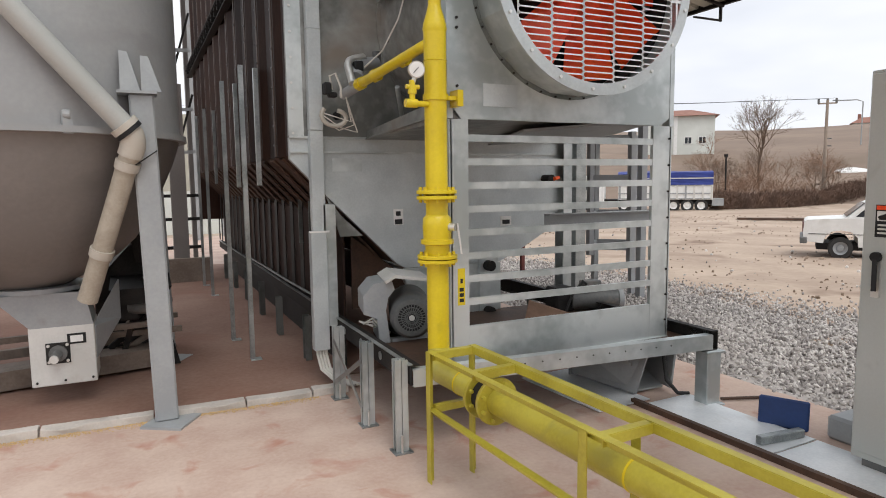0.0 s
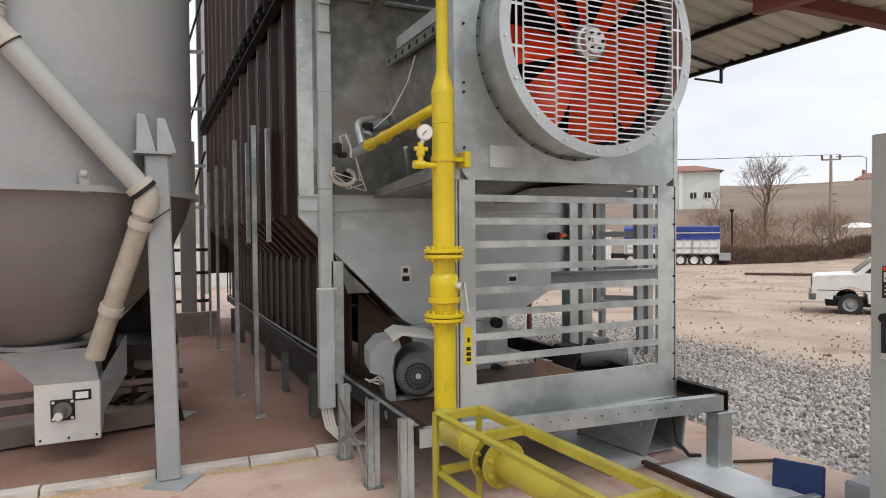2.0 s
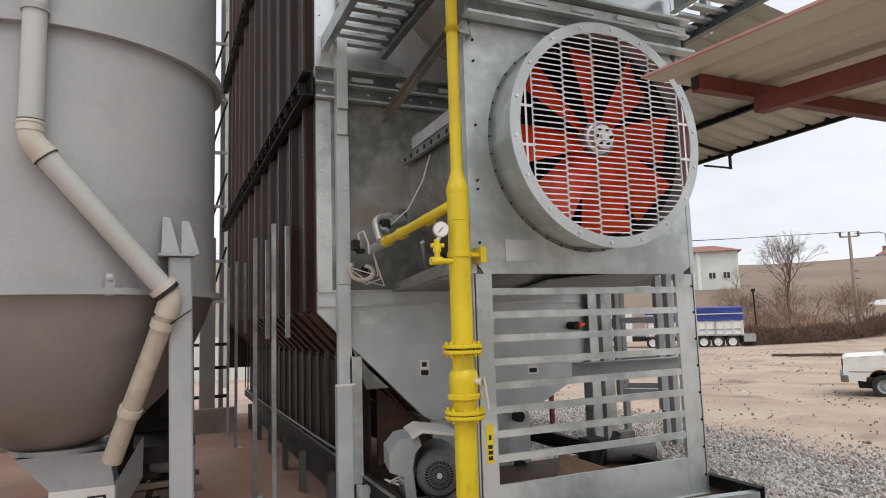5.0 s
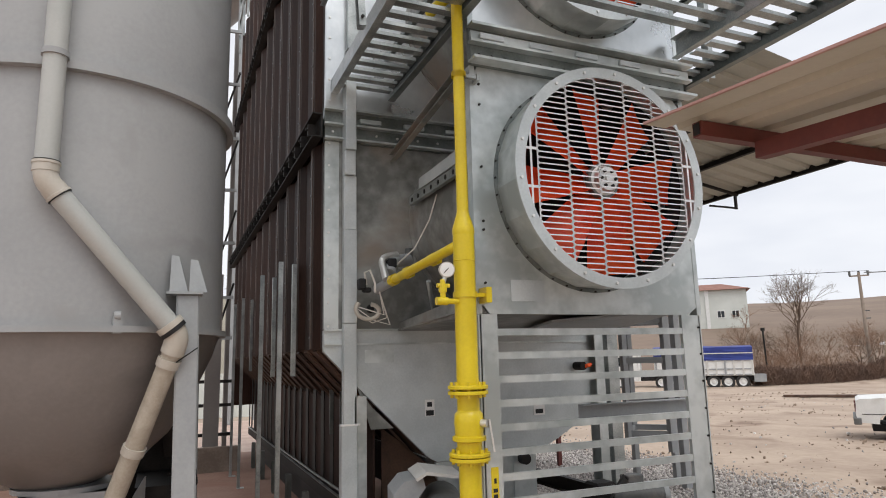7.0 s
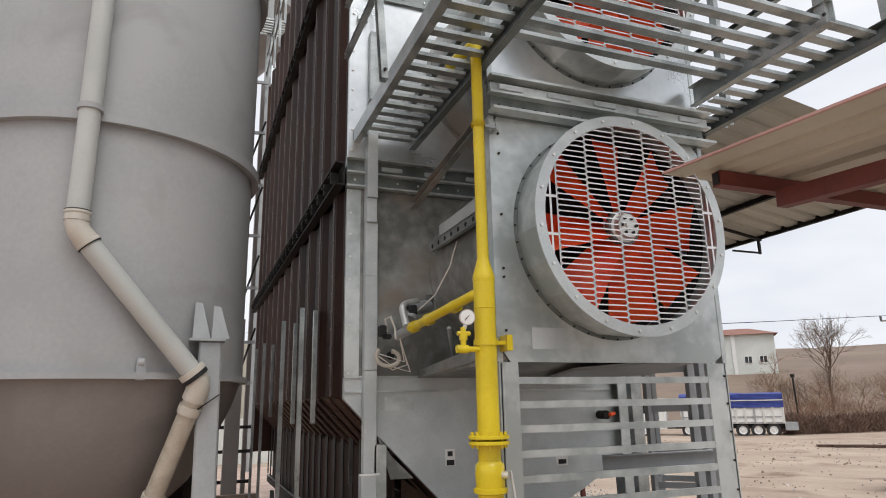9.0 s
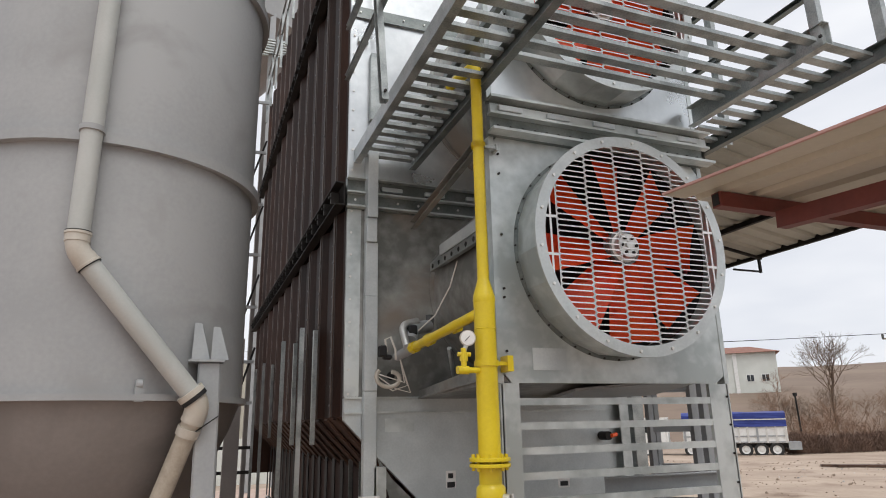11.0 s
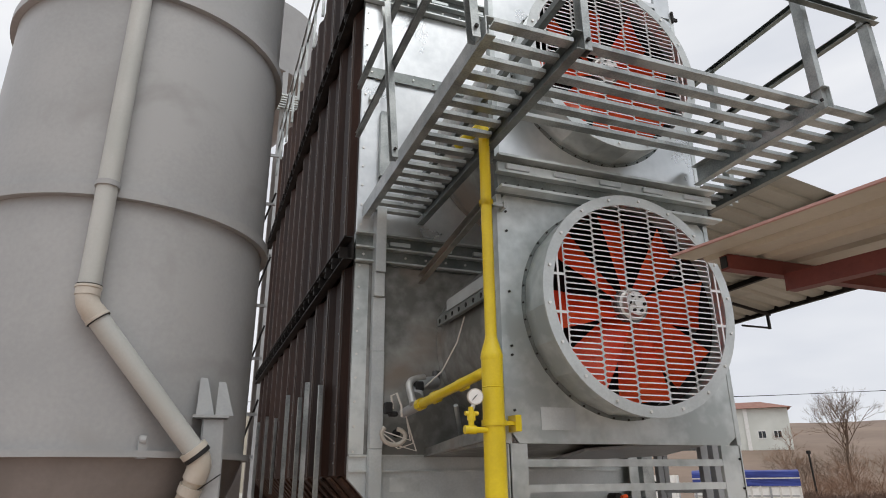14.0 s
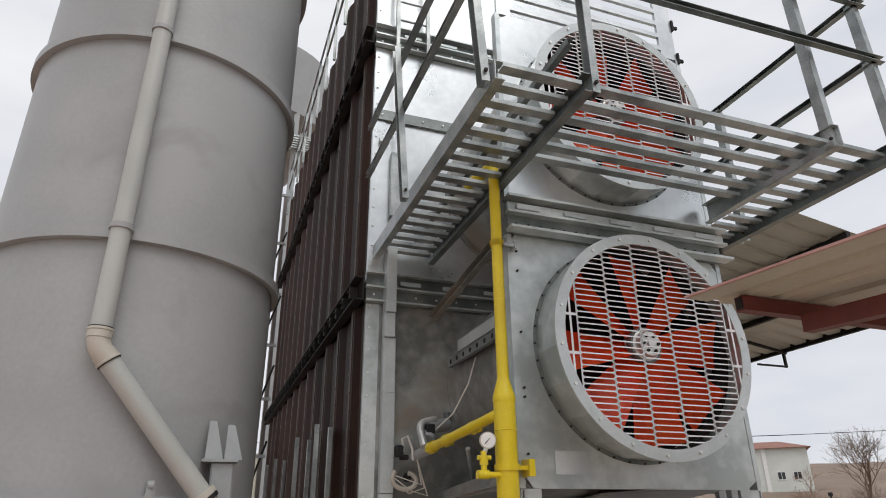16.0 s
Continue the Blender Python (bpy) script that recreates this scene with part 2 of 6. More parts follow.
def box(x0, x1, y0, y1, z0, z1, bm=None, m=None):
    bm = bm or bmesh.new()
    mat = Matrix.Translation(((x0 + x1) / 2, (y0 + y1) / 2, (z0 + z1) / 2)) @ Matrix.Diagonal((x1 - x0, y1 - y0, z1 - z0, 1))
    bmesh.ops.create_cube(bm, size=1, matrix=(m @ mat) if m else mat)
    return bm


def rod(p, q, r, bm=None, n=16, r2=None):
    bm = bm or bmesh.new()
    p, q = Vector(p), Vector(q)
    d = q - p
    m = Matrix.Translation((p + q) / 2) @ d.to_track_quat("Z", "Y").to_matrix().to_4x4()
    bmesh.ops.create_cone(bm, cap_ends=True, segments=n, radius1=r, radius2=r if r2 is None else r2, depth=d.length, matrix=m)
    return bm


def bar(p, q, w, h, bm=None, up=(0, 0, 1)):
    """A rectangular bar from p to q, w wide and h high."""
    bm = bm or bmesh.new()
    p, q = Vector(p), Vector(q)
    d = (q - p).normalized()
    s = d.cross(Vector(up))
    s = s.normalized() if s.length > 1e-4 else Vector((1, 0, 0))
    u = s.cross(d)
    m = Matrix((( s.x, d.x, u.x, 0), (s.y, d.y, u.y, 0), (s.z, d.z, u.z, 0), (0, 0, 0, 1)))
    bmesh.ops.create_cube(bm, size=1, matrix=Matrix.Translation((p + q) / 2) @ m @ Matrix.Diagonal((w, (q - p).length, h, 1)))
    return bm


def channel(p, q, w, h, t=0.008, bm=None, side=1, up=(0, 0, 1)):
    """A C section from p to q: web h high, flanges w wide towards the side."""
    p, q, u = Vector(p), Vector(q), Vector(up)
    d = (q - p).normalized()
    s = d.cross(u).normalized()
    u = s.cross(d)
    s = s * side
    sec = ((0, -h / 2), (w, -h / 2), (w, -h / 2 + t), (t, -h / 2 + t), (t, h / 2 - t), (w, h / 2 - t), (w, h / 2), (0, h / 2))
    return prism([p + s * a + u * b for a, b in sec], q - p, bm)


def sweep(points, r, bm=None, n=12, closed_ends=True):
    """A round tube along points."""
    bm = bm or bmesh.new()
    pts = [Vector(p) for p in points]
    rings, ref = [], None
    for i, p in enumerate(pts):
        d = (pts[min(i + 1, len(pts) - 1)] - pts[max(i - 1, 0)]).normalized()
        if ref is None:
            ref = d.orthogonal().normalized()
        ref = (ref - d * ref.dot(d)).normalized()
        b = d.cross(ref)
        rings.append([bm.verts.new(p + (ref * math.cos(a) + b * math.sin(a)) * r) for a in (2 * math.pi * k / n for k in range(n))])
    for a, c in zip(rings, rings[1:]):
        for k in range(n):
            bm.faces.new((a[k], a[(k + 1) % n], c[(k + 1) % n], c[k]))
    if closed_ends:
        bm.faces.new(rings[0][::-1])
        bm.faces.new(rings[-1])
    return bm


def bend(a, b, c, r, n=6):
    """Points from a to c that round the corner b with about radius r."""
    a, b, c = Vector(a), Vector(b), Vector(c)
    p, q = b + (a - b).normalized() * r, b + (c - b).normalized() * r
    return [a] + [p * (1 - t) ** 2 + b * 2 * t * (1 - t) + q * t ** 2 for t in (k / n for k in range(n + 1))] + [c]


def lathe(profile, n=64, bm=None, m=None, close=False):
    """Turns (radius, height) pairs round z."""
    bm = bm or bmesh.new()
    m = m or Matrix()
    rings = [[bm.verts.new(m @ Vector((r * math.cos(a), r * math.sin(a), z))) for a in (2 * math.pi * k / n for k in range(n))] for r, z in profile]
    pairs = list(zip(rings, rings[1:])) + ([(rings[-1], rings[0])] if close else [])
    for a, c in pairs:
        for k in range(n):
            bm.faces.new((a[k], a[(k + 1) % n], c[(k + 1) % n], c[k]))
    return bm


def prism(points, push, bm=None):
    """A flat polygon pushed out along a vector."""
    bm = bm or bmesh.new()
    push = Vector(push)
    a = [bm.verts.new(p) for p in points]
    b = [bm.verts.new(Vector(p) + push) for p in points]
    bm.faces.new(a)
    bm.faces.new(b[::-1])
    for k in range(len(a)):
        bm.faces.new((a[k], b[k], b[(k + 1) % len(a)], a[(k + 1) % len(a)]))
    return bm


def bolts(points, axis, r=0.012, h=0.012):
    """A row of like bolts, for part()."""
    return [Vector(p) for p in points], Vector(axis), r, h


Z = Vector((0, 0, 1))


# ---- ground ----
def height(x, y):
    d = math.hypot(x, y)
    steps = ((0, -0.06), (5, -0.06), (18, -0.26), (55, -1.0), (68, -1.05), (104, 5.7), (200, 15.4), (600, 9), (3000, 0))
    for (a, p), (b, q) in zip(steps, steps[1:]):
        if d <= b:
            h = p + (q - p) * (d - a) / (b - a)
            break
    if d > 75:
        h += (1.2 * noise.noise(Vector((x / 60, y / 60, 0))) + 0.4 * noise.noise(Vector((x / 14, y / 14, 3)))) * min(1, (d - 75) / 40)
    return h


def disc_ground(name, r0, r1, rings, mat, n=180, lift=0.0):
    bm = bmesh.new()
    rows = []
    for i in range(rings + 1):
        r = r0 * (r1 / r0) ** (i / rings)
        rows.append([bm.verts.new((r * math.cos(2 * math.pi * k / n), r * math.sin(2 * math.pi * k / n), 0)) for k in range(n)])
    for row in rows:
        for v in row:
            v.co.z = height(v.co.x, v.co.y) + lift + (0.05 * noise.noise(v.co * 0.7) + 0.025 * noise.noise(v.co * 2.1) if 7 < math.hypot(v.co.x, v.co.y) < 60 else 0)
    for a, b in zip(rows, rows[1:]):
        for k in range(n):
            bm.faces.new((a[k], a[(k + 1) % n], b[(k + 1) % n], b[k]))
    if r0 < 2:
        bm.faces.new(rows[0])
    for f in bm.faces:
        if math.hypot(*f.calc_center_median().xy) > 70:
            f.material_index = 1
    ob = link(name, bm, mat, smooth=True)
    return ob


ground = disc_ground("ground", 1.0, 2500, 120, DIRT, 360)
ground.data.materials.append(HILL)
tagged(ground, "pale sandy yard rising to a dry brown hillside", "ground", kind="structure")
pavement = link("pavement", box(-9, 4.5, -7, 22, -0.3, 0.0), SLAB, bevel=0.01)
tagged(pavement, "pinkish dust-covered concrete slab with reddish stains", "concrete slab", kind="structure")
floor_inner = link("floor", prism([(-9, 5.09, 0.004), (1.42, 5.09, 0.004), (1.46, 5.4, 0.004), (3.9, 5.5, 0.004), (3.9, 14.2, 0.004), (-9, 14.2, 0.004)], (0, 0, 0.008)), DUSTFLOOR)
tagged(floor_inner, "brown grain-dusted floor between silo and dryer", "floor", kind="structure")

# broken kerb along the edge of the inner floor
kerb = thing("kerb", "broken pale concrete kerb strip with spilled grain along it", "kerb", kind="structure")
kx = -3.2
rng = random.Random(4)
while kx < 1.30:
    w = min(rng.uniform(0.45, 0.8), 1.33 - kx)
    bm = box(kx, kx + w - 0.012, 5.0, 5.10, 0.0, 0.055 + rng.uniform(-0.006, 0.008))
    bmesh.ops.subdivide_edges(bm, edges=[e for e in bm.edges if abs(e.verts[0].co.x - e.verts[1].co.x) > 0.1], cuts=9)
    for v in bm.verts:
        k = noise.noise(v.co * 9)
        v.co.y += 0.012 * k
        if v.co.z > 0.03 and v.co.y < 5.05:
            v.co.z -= max(0, 0.05 * (noise.noise(v.co * 4 + Vector((3, 1, 0))) - 0.12))
    part("kerb_piece", bm, CURB, kerb, bevel=0.004)
    kx += w
kerb.rotation_euler.z = radians(-1.5)
GRAIN = material("spilled_grain", (0.50, 0.34, 0.16), (0.62, 0.44, 0.22), 0.7, 0, 30, 90, 0)
gv, gf = [], []
for i in range(1500):
    x = rng.uniform(-2.2, 1.2)
    c = Vector((x, 4.96 - abs(rng.gauss(0, 0.035)) + 0.026 * (1.3 - x), 0.004))
    r, o = rng.uniform(0.004, 0.008), len(gv)
    gv += [c + Vector(v) * r for v in ((1, 0, 0), (-1, 0, 0), (0, 1, 0), (0, -1, 0), (0, 0, 1))]
    gf += [(o, o + 2, o + 4), (o + 2, o + 1, o + 4), (o + 1, o + 3, o + 4), (o + 3, o, o + 4)]
grain_mesh = bpy.data.meshes.new("grain")
grain_mesh.from_pydata(gv, [], gf)
grain_mesh.materials.append(GRAIN)
tagged(new("grain", grain_mesh), "yellow spilled maize grains along the kerb", "grain", kind="stuff")


# ---- gravel strip ----
def gravel():
    bm = bmesh.new()
    nx, ny = 24, 80
    grid = [[bm.verts.new((4.46 + (3.9 + 0.7 * noise.noise(Vector((0, j * 0.21, 5)))) * i / nx, -4 + 30 * j / ny, 0)) for i in range(nx + 1)] for j in range(ny + 1)]
    for row in grid:
        for i, v in enumerate(row):
            v.co.z = height(v.co.x, v.co.y) + 0.05 * (1 - (i / nx) ** 4) + 0.03 * noise.noise(v.co * 1.3) - 0.02 * (i / nx) - (0.06 if i == nx else 0)
    for a, b in zip(grid, grid[1:]):
        for i in range(nx):
            bm.faces.new((a[i], a[i + 1], b[i + 1], b[i]))
    tagged(link("gravel_bed", bm, GRAVELBED, smooth=True), "grey crushed-stone bed beside the slab", "gravel", kind="structure")
    verts, faces = [], []
    r = random.Random(11)
    ico = bmesh.new()
    bmesh.ops.create_icosphere(ico, subdivisions=1, radius=1)
    base_v = [v.co.copy() for v in ico.verts]
    base_f = [[v.index for v in f.verts] for f in ico.faces]
    ico.free()

    def stone(x, y, s, z):
        o = len(verts)
        e = Euler((r.uniform(0, 6), r.uniform(0, 6), r.uniform(0, 6))).to_matrix()
        k = Vector((s * r.uniform(0.8, 1.4), s * r.uniform(0.7, 1.1), s * r.uniform(0.5, 0.8)))
        for v in base_v:
            w = e @ Vector((v.x * k.x, v.y * k.y, v.z * k.z)) * r.uniform(0.82, 1.15)
            verts.append((w.x + x, w.y + y, w.z + z))
        faces.extend([[i + o for i in f] for f in base_f])

    for i in range(33000):
        u = r.random()
        x, y = 4.47 + 3.9 * (u + 0.10 * r.gauss(0, 1) * (u > 0.75)), r.uniform(1.0, 15.0)
        if x < 4.47:
            continue
        stone(x, y, r.uniform(0.011, 0.028), height(x, y) + 0.045 * (1 - u ** 4) + r.uniform(0, 0.02))
    for i in range(300):
        a, d = radians(r.uniform(20, 75)), 8 + 30 * r.random() ** 2
        x, y = d * math.sin(a), d * math.cos(a)
        if x < 8:
            continue
        stone(x, y, r.uniform(0.012, 0.04) * (0.6 + d / 30), height(x, y) + 0.01)
    loose = len(verts)
    for i in range(3800):
        a, d = radians(r.uniform(20, 80)), 8 + 40 * r.random() ** 1.6
        x, y = d * math.sin(a), d * math.cos(a)
        if x > 7.6 and noise.noise(Vector((x * 0.35, y * 0.35, 2))) > -0.12:
            stone(x, y, r.uniform(0.008, 0.026) * (0.6 + d / 26) * (2.0 if r.random() < 0.05 else 1.0), height(x, y) + 0.0)
    nv = loose
    clods = verts[nv:]
    cf = [f for f in faces if f[0] >= nv]
    faces = [f for f in faces if f[0] < nv]
    verts = verts[:nv]
    cm = bpy.data.meshes.new("soil_clods")
    cm.from_pydata(clods, [], [[i - nv for i in f] for f in cf])
    cm.materials.append(CLOD)
    tagged(new("soil_clods", cm), "dark brown clods of soil over the sandy yard", "soil clods", kind="stuff")
    me = bpy.data.meshes.new("gravel")
    me.from_pydata(verts, [], faces)
    me.materials.append(STONES)
    tagged(new("gravel", me), "grey and buff crushed stones scattered over the yard", "gravel", kind="stuff")


gravel()


# ---- silo ----
SC = Vector((-0.82, 5.92, 0))
SR = 1.155


def silo():
    s = thing("silo", "tall grey painted steel silo with a taupe cone", "silo")
    place = Matrix.Translation(SC)
    part("shell", lathe([(SR, 2.05), (SR, 3.0), (SR, 5.0), (SR, 7.0), (SR, 9.6), (0.3, 10.4), (0.0001, 10.4)], 96, m=place), SILO, s, smooth=True)
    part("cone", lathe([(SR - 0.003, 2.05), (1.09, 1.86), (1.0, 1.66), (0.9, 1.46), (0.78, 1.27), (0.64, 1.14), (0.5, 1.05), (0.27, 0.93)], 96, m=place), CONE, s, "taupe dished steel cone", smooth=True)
    for z in (2.06, 3.865, 5.70, 7.5):
        h, o = (0.022, 0.05) if z < 3 else (0.042, 0.055)
        part("stiffening_ring", lathe([(SR - 0.01, z - h), (SR + o, z - h), (SR + o, z + h), (SR - 0.01, z + h)], 96, m=place, close=True), SILO, s, smooth=True)
    part("outlet_flange", lathe([(0.2, 0.90), (0.36, 0.90), (0.36, 0.935), (0.2, 0.935)], 32, m=Matrix.Translation((SC.x + 0.06, SC.y, 0)), close=True), GREYPAINT, s, "pale flange under the cone")
    # lifting lugs on the rim
    for a in (-2.02, -1.2):
        c = SC + Vector(((SR + 0.03) * math.cos(a), (SR + 0.03) * math.sin(a), 2.1))
        bm = box(-0.012, 0.012, -0.03, 0.03, -0.07, 0.07, m=Matrix.Translation(c) @ Matrix.Rotation(a, 4, "Z"))
        rod(c + Vector((-0.02, 0, 0.05)), c + Vector((0.02, 0, 0.05)), 0.03, bm, 12)
        part("lug", bm, GREYPAINT, s, "pale welded lifting lug")
    # square funnel and discharge box
    bm = bmesh.new()
    top = [bm.verts.new((SC.x + 0.1 + a * 0.30, SC.y - 0.08 + b * 0.26, 0.90)) for a, b in ((-1, -1), (1, -1), (1, 1), (-1, 1))]
    low = [bm.verts.new((-0.585 + a * 0.21, 5.8 + b * 0.2, 0.64)) for a, b in ((-1, -1), (1, -1), (1, 1), (-1, 1))]
    for k in range(4):
        bm.faces.new((top[k], top[(k + 1) % 4], low[(k + 1) % 4], low[k]))
    part("funnel", bm, GREYPAINT, s, "grey sheet funnel under the outlet")
    part("discharge_box", box(-0.805, -0.37, 5.6, 6.0, 0.19, 0.645), OFFWHITE, s, "off-white discharge gearbox housing", bevel=0.006)
    part("side_wing", prism([(-0.37, 5.62, 0.62), (-0.36, 5.72, 0.66), (-0.20, 6.0, 0.92), (-0.20, 5.98, 0.60), (-0.37, 5.66, 0.36)], (0.008, 0, 0)), GREYPAINT, s, "bent side plate of the funnel")
    b = part("bearing_plate", box(-0.70, -0.54, 5.592, 5.598, 0.36, 0.52), NEAR_BLACK, s, "square bearing plate with shaft")
    part("shaft", rod((-0.62, 5.6, 0.44), (-0.635, 5.47, 0.425), 0.035, rod((-0.62, 5.595, 0.44), (-0.62, 5.57, 0.44), 0.062)), MOTOR, b, smooth=True)
    part("bearing_bolt", bolts([(-0.62 + 0.062 * a, 5.592, 0.44 + 0.062 * c) for a in (-1, 1) for c in (-1, 1)], (0, -1, 0), 0.012, 0.012), SILVER, b)
    part("shaft_end", rod((-0.634, 5.478, 0.426), (-0.637, 5.455, 0.422), 0.03), OFFWHITE, b, smooth=True)
    part("bolt", bolts([(-0.80 + 0.03 + 0.37 * (k % 3) / 2, 5.6, 0.225 + 0.012 * (k // 3)) for k in range(3)], (0, -1, 0), 0.009), DARK_STEEL, s)
    part("sticker", box(-0.555, -0.43, 5.594, 5.599, 0.50, 0.58), BLACK, s, "small black and white warning sticker")
    part("sticker_panel", box(-0.535, -0.45, 5.591, 5.594, 0.515, 0.565), WHITE, s)
    # legs round the cone
    for a, h in ((radians(-47.5), 2.31), (radians(42), 2.31), (radians(132), 2.31), (radians(222), 2.31)):
        c = SC + Vector((1.27 * math.cos(a), 1.27 * math.sin(a), 0))
        if h and a < -0.5:
            c = Vector((0.045, 4.98, 0))
        bm = box(c.x - 0.078, c.x + 0.078, c.y - 0.07, c.y + 0.07, 0.015, h)
        for v in bm.verts:
            v.co.x += 0.045 * (1 - v.co.z / h)
        leg = part("leg", bm, GREYPAINT, s, "grey square steel support post", bevel=0.012)
        part("base_plate", box(-0.15, 0.15, -0.15, 0.15, 0.0, 0.016, m=Matrix.Translation((c.x + 0.07, c.y - 0.06, 0)) @ Matrix.Rotation(radians(-32), 4, "Z")), GREYPAINT, leg)
        part("cap_plate", box(c.x - 0.145, c.x + 0.10, c.y - 0.10, c.y + 0.10, h, h + 0.018), GREYPAINT, leg)
        for k, g in ((-0.125, 0.29), (0.005, 0.265)):
            part("gusset", prism([(c.x + k, c.y - 0.095, h + 0.018), (c.x + k + 0.125, c.y - 0.05, h + 0.018), (c.x + k + 0.055, c.y + 0.02, h + g), (c.x + k + 0.005, c.y + 0.0, h + g)], (0.006, 0.02, 0)), GREYPAINT, leg, "pointed welded gusset plate")
    part("inspection_slot", box(-1.45, -1.27, 4.79, 4.87, 2.083, 2.088), BLACK, s)
    return s


silo()


def dust_pipe():
    s = thing("aspiration_pipe", "pale grey and cream plastic pipe strapped to the silo", "pipe")
    X, Y = -0.852, 4.665
    part("upright", sweep([(X, Y, 9.0), (X, Y, 3.09)], 0.071, n=24), PIPEGREY, s, smooth=True)
    e1, e2 = Vector((X, Y, 3.02)), Vector((-0.004, 4.83, 2.012))
    part("upper_elbow", sweep(bend((X, Y, 3.10), e1, e1 + (e2 - e1).normalized() * 0.11, 0.06), 0.074, n=24), CREAM, s, "cream elbow joint", smooth=True)
    q1 = (e2 - e1).normalized().to_track_quat("Z", "Y").to_matrix().to_4x4()
    for m in (Matrix.Translation((X, Y, 3.10)), Matrix.Translation(e1 + (e2 - e1).normalized() * 0.105) @ q1):
        part("socket_lip", lathe([(0.07, -0.035), (0.079, -0.035), (0.079, 0.012), (0.085, 0.016), (0.085, 0.032), (0.07, 0.034)], 24, m=m, close=True), CREAM, s, smooth=True)
        part("lip_seal", lathe([(0.07, 0.034), (0.082, 0.034), (0.082, 0.040), (0.07, 0.040)], 24, m=m, close=True), NEAR_BLACK, s, "dirty seal ring", smooth=True)
    for z in (3.885, 5.70, 7.5):
        part("pipe_collar", lathe([(0.068, -0.02), (0.084, -0.02), (0.084, 0.02), (0.068, 0.02)], 24, m=Matrix.Translation((X, Y, z)), close=True), SILO, s, smooth=True)
    d = (e2 - e1).normalized()
    part("sloping_run", sweep([e1 + d * 0.1, e2 - d * 0.08], 0.071, n=24), PIPEGREY, s, smooth=True)
    e3 = Vector((-0.41, 5.22, 0.78))
    d2 = (e3 - e2).normalized()
    part("lower_elbow", sweep(bend(e2 - d * 0.10, e2, e2 + d2 * 0.13, 0.08), 0.080, n=24), CREAM, s, "cream elbow with a dark clamp", smooth=True)
    q = d.to_track_quat("Z", "Y").to_matrix().to_4x4()
    part("clamp", lathe([(0.08, -0.016), (0.092, -0.016), (0.092, 0.016), (0.08, 0.016)], 24, m=Matrix.Translation(e2 - d * 0.06) @ q, close=True), BLACK, s, "black rubber clamp band")
    part("collar", lathe([(0.07, -0.02), (0.096, -0.02), (0.096, 0.02), (0.07, 0.02)], 24, m=Matrix.Translation(e2 - d * 0.095) @ q, close=True), CREAM, s)
    part("lower_run", sweep([e2 + d2 * 0.12, e2 + (e3 - e2) * 0.91], 0.067, n=24), DARK_CREAM, s, "darker brownish cream pipe length", smooth=True)
    q2 = d2.to_track_quat("Z", "Y").to_matrix().to_4x4()
    for k in (0.14, 0.60):
        part("socket_joint", lathe([(0.06, -0.03), (0.08, -0.03), (0.078, 0.03), (0.06, 0.03)], 24, m=Matrix.Translation(e2 + d2 * (k * (e3 - e2).length / 0.95)) @ q2, close=True), CREAM, s, smooth=True)
    part("tie_wire", rod(e2 + d2 * 0.2 + Vector((0.05, -0.06, 0)), (0.125, 4.9, 1.93), 0.004), DARK_STEEL, s)


dust_pipe()


# ---- dryer body ----
WX0, WX1, WY, YF = 1.12, 3.76, 5.32, 13.6


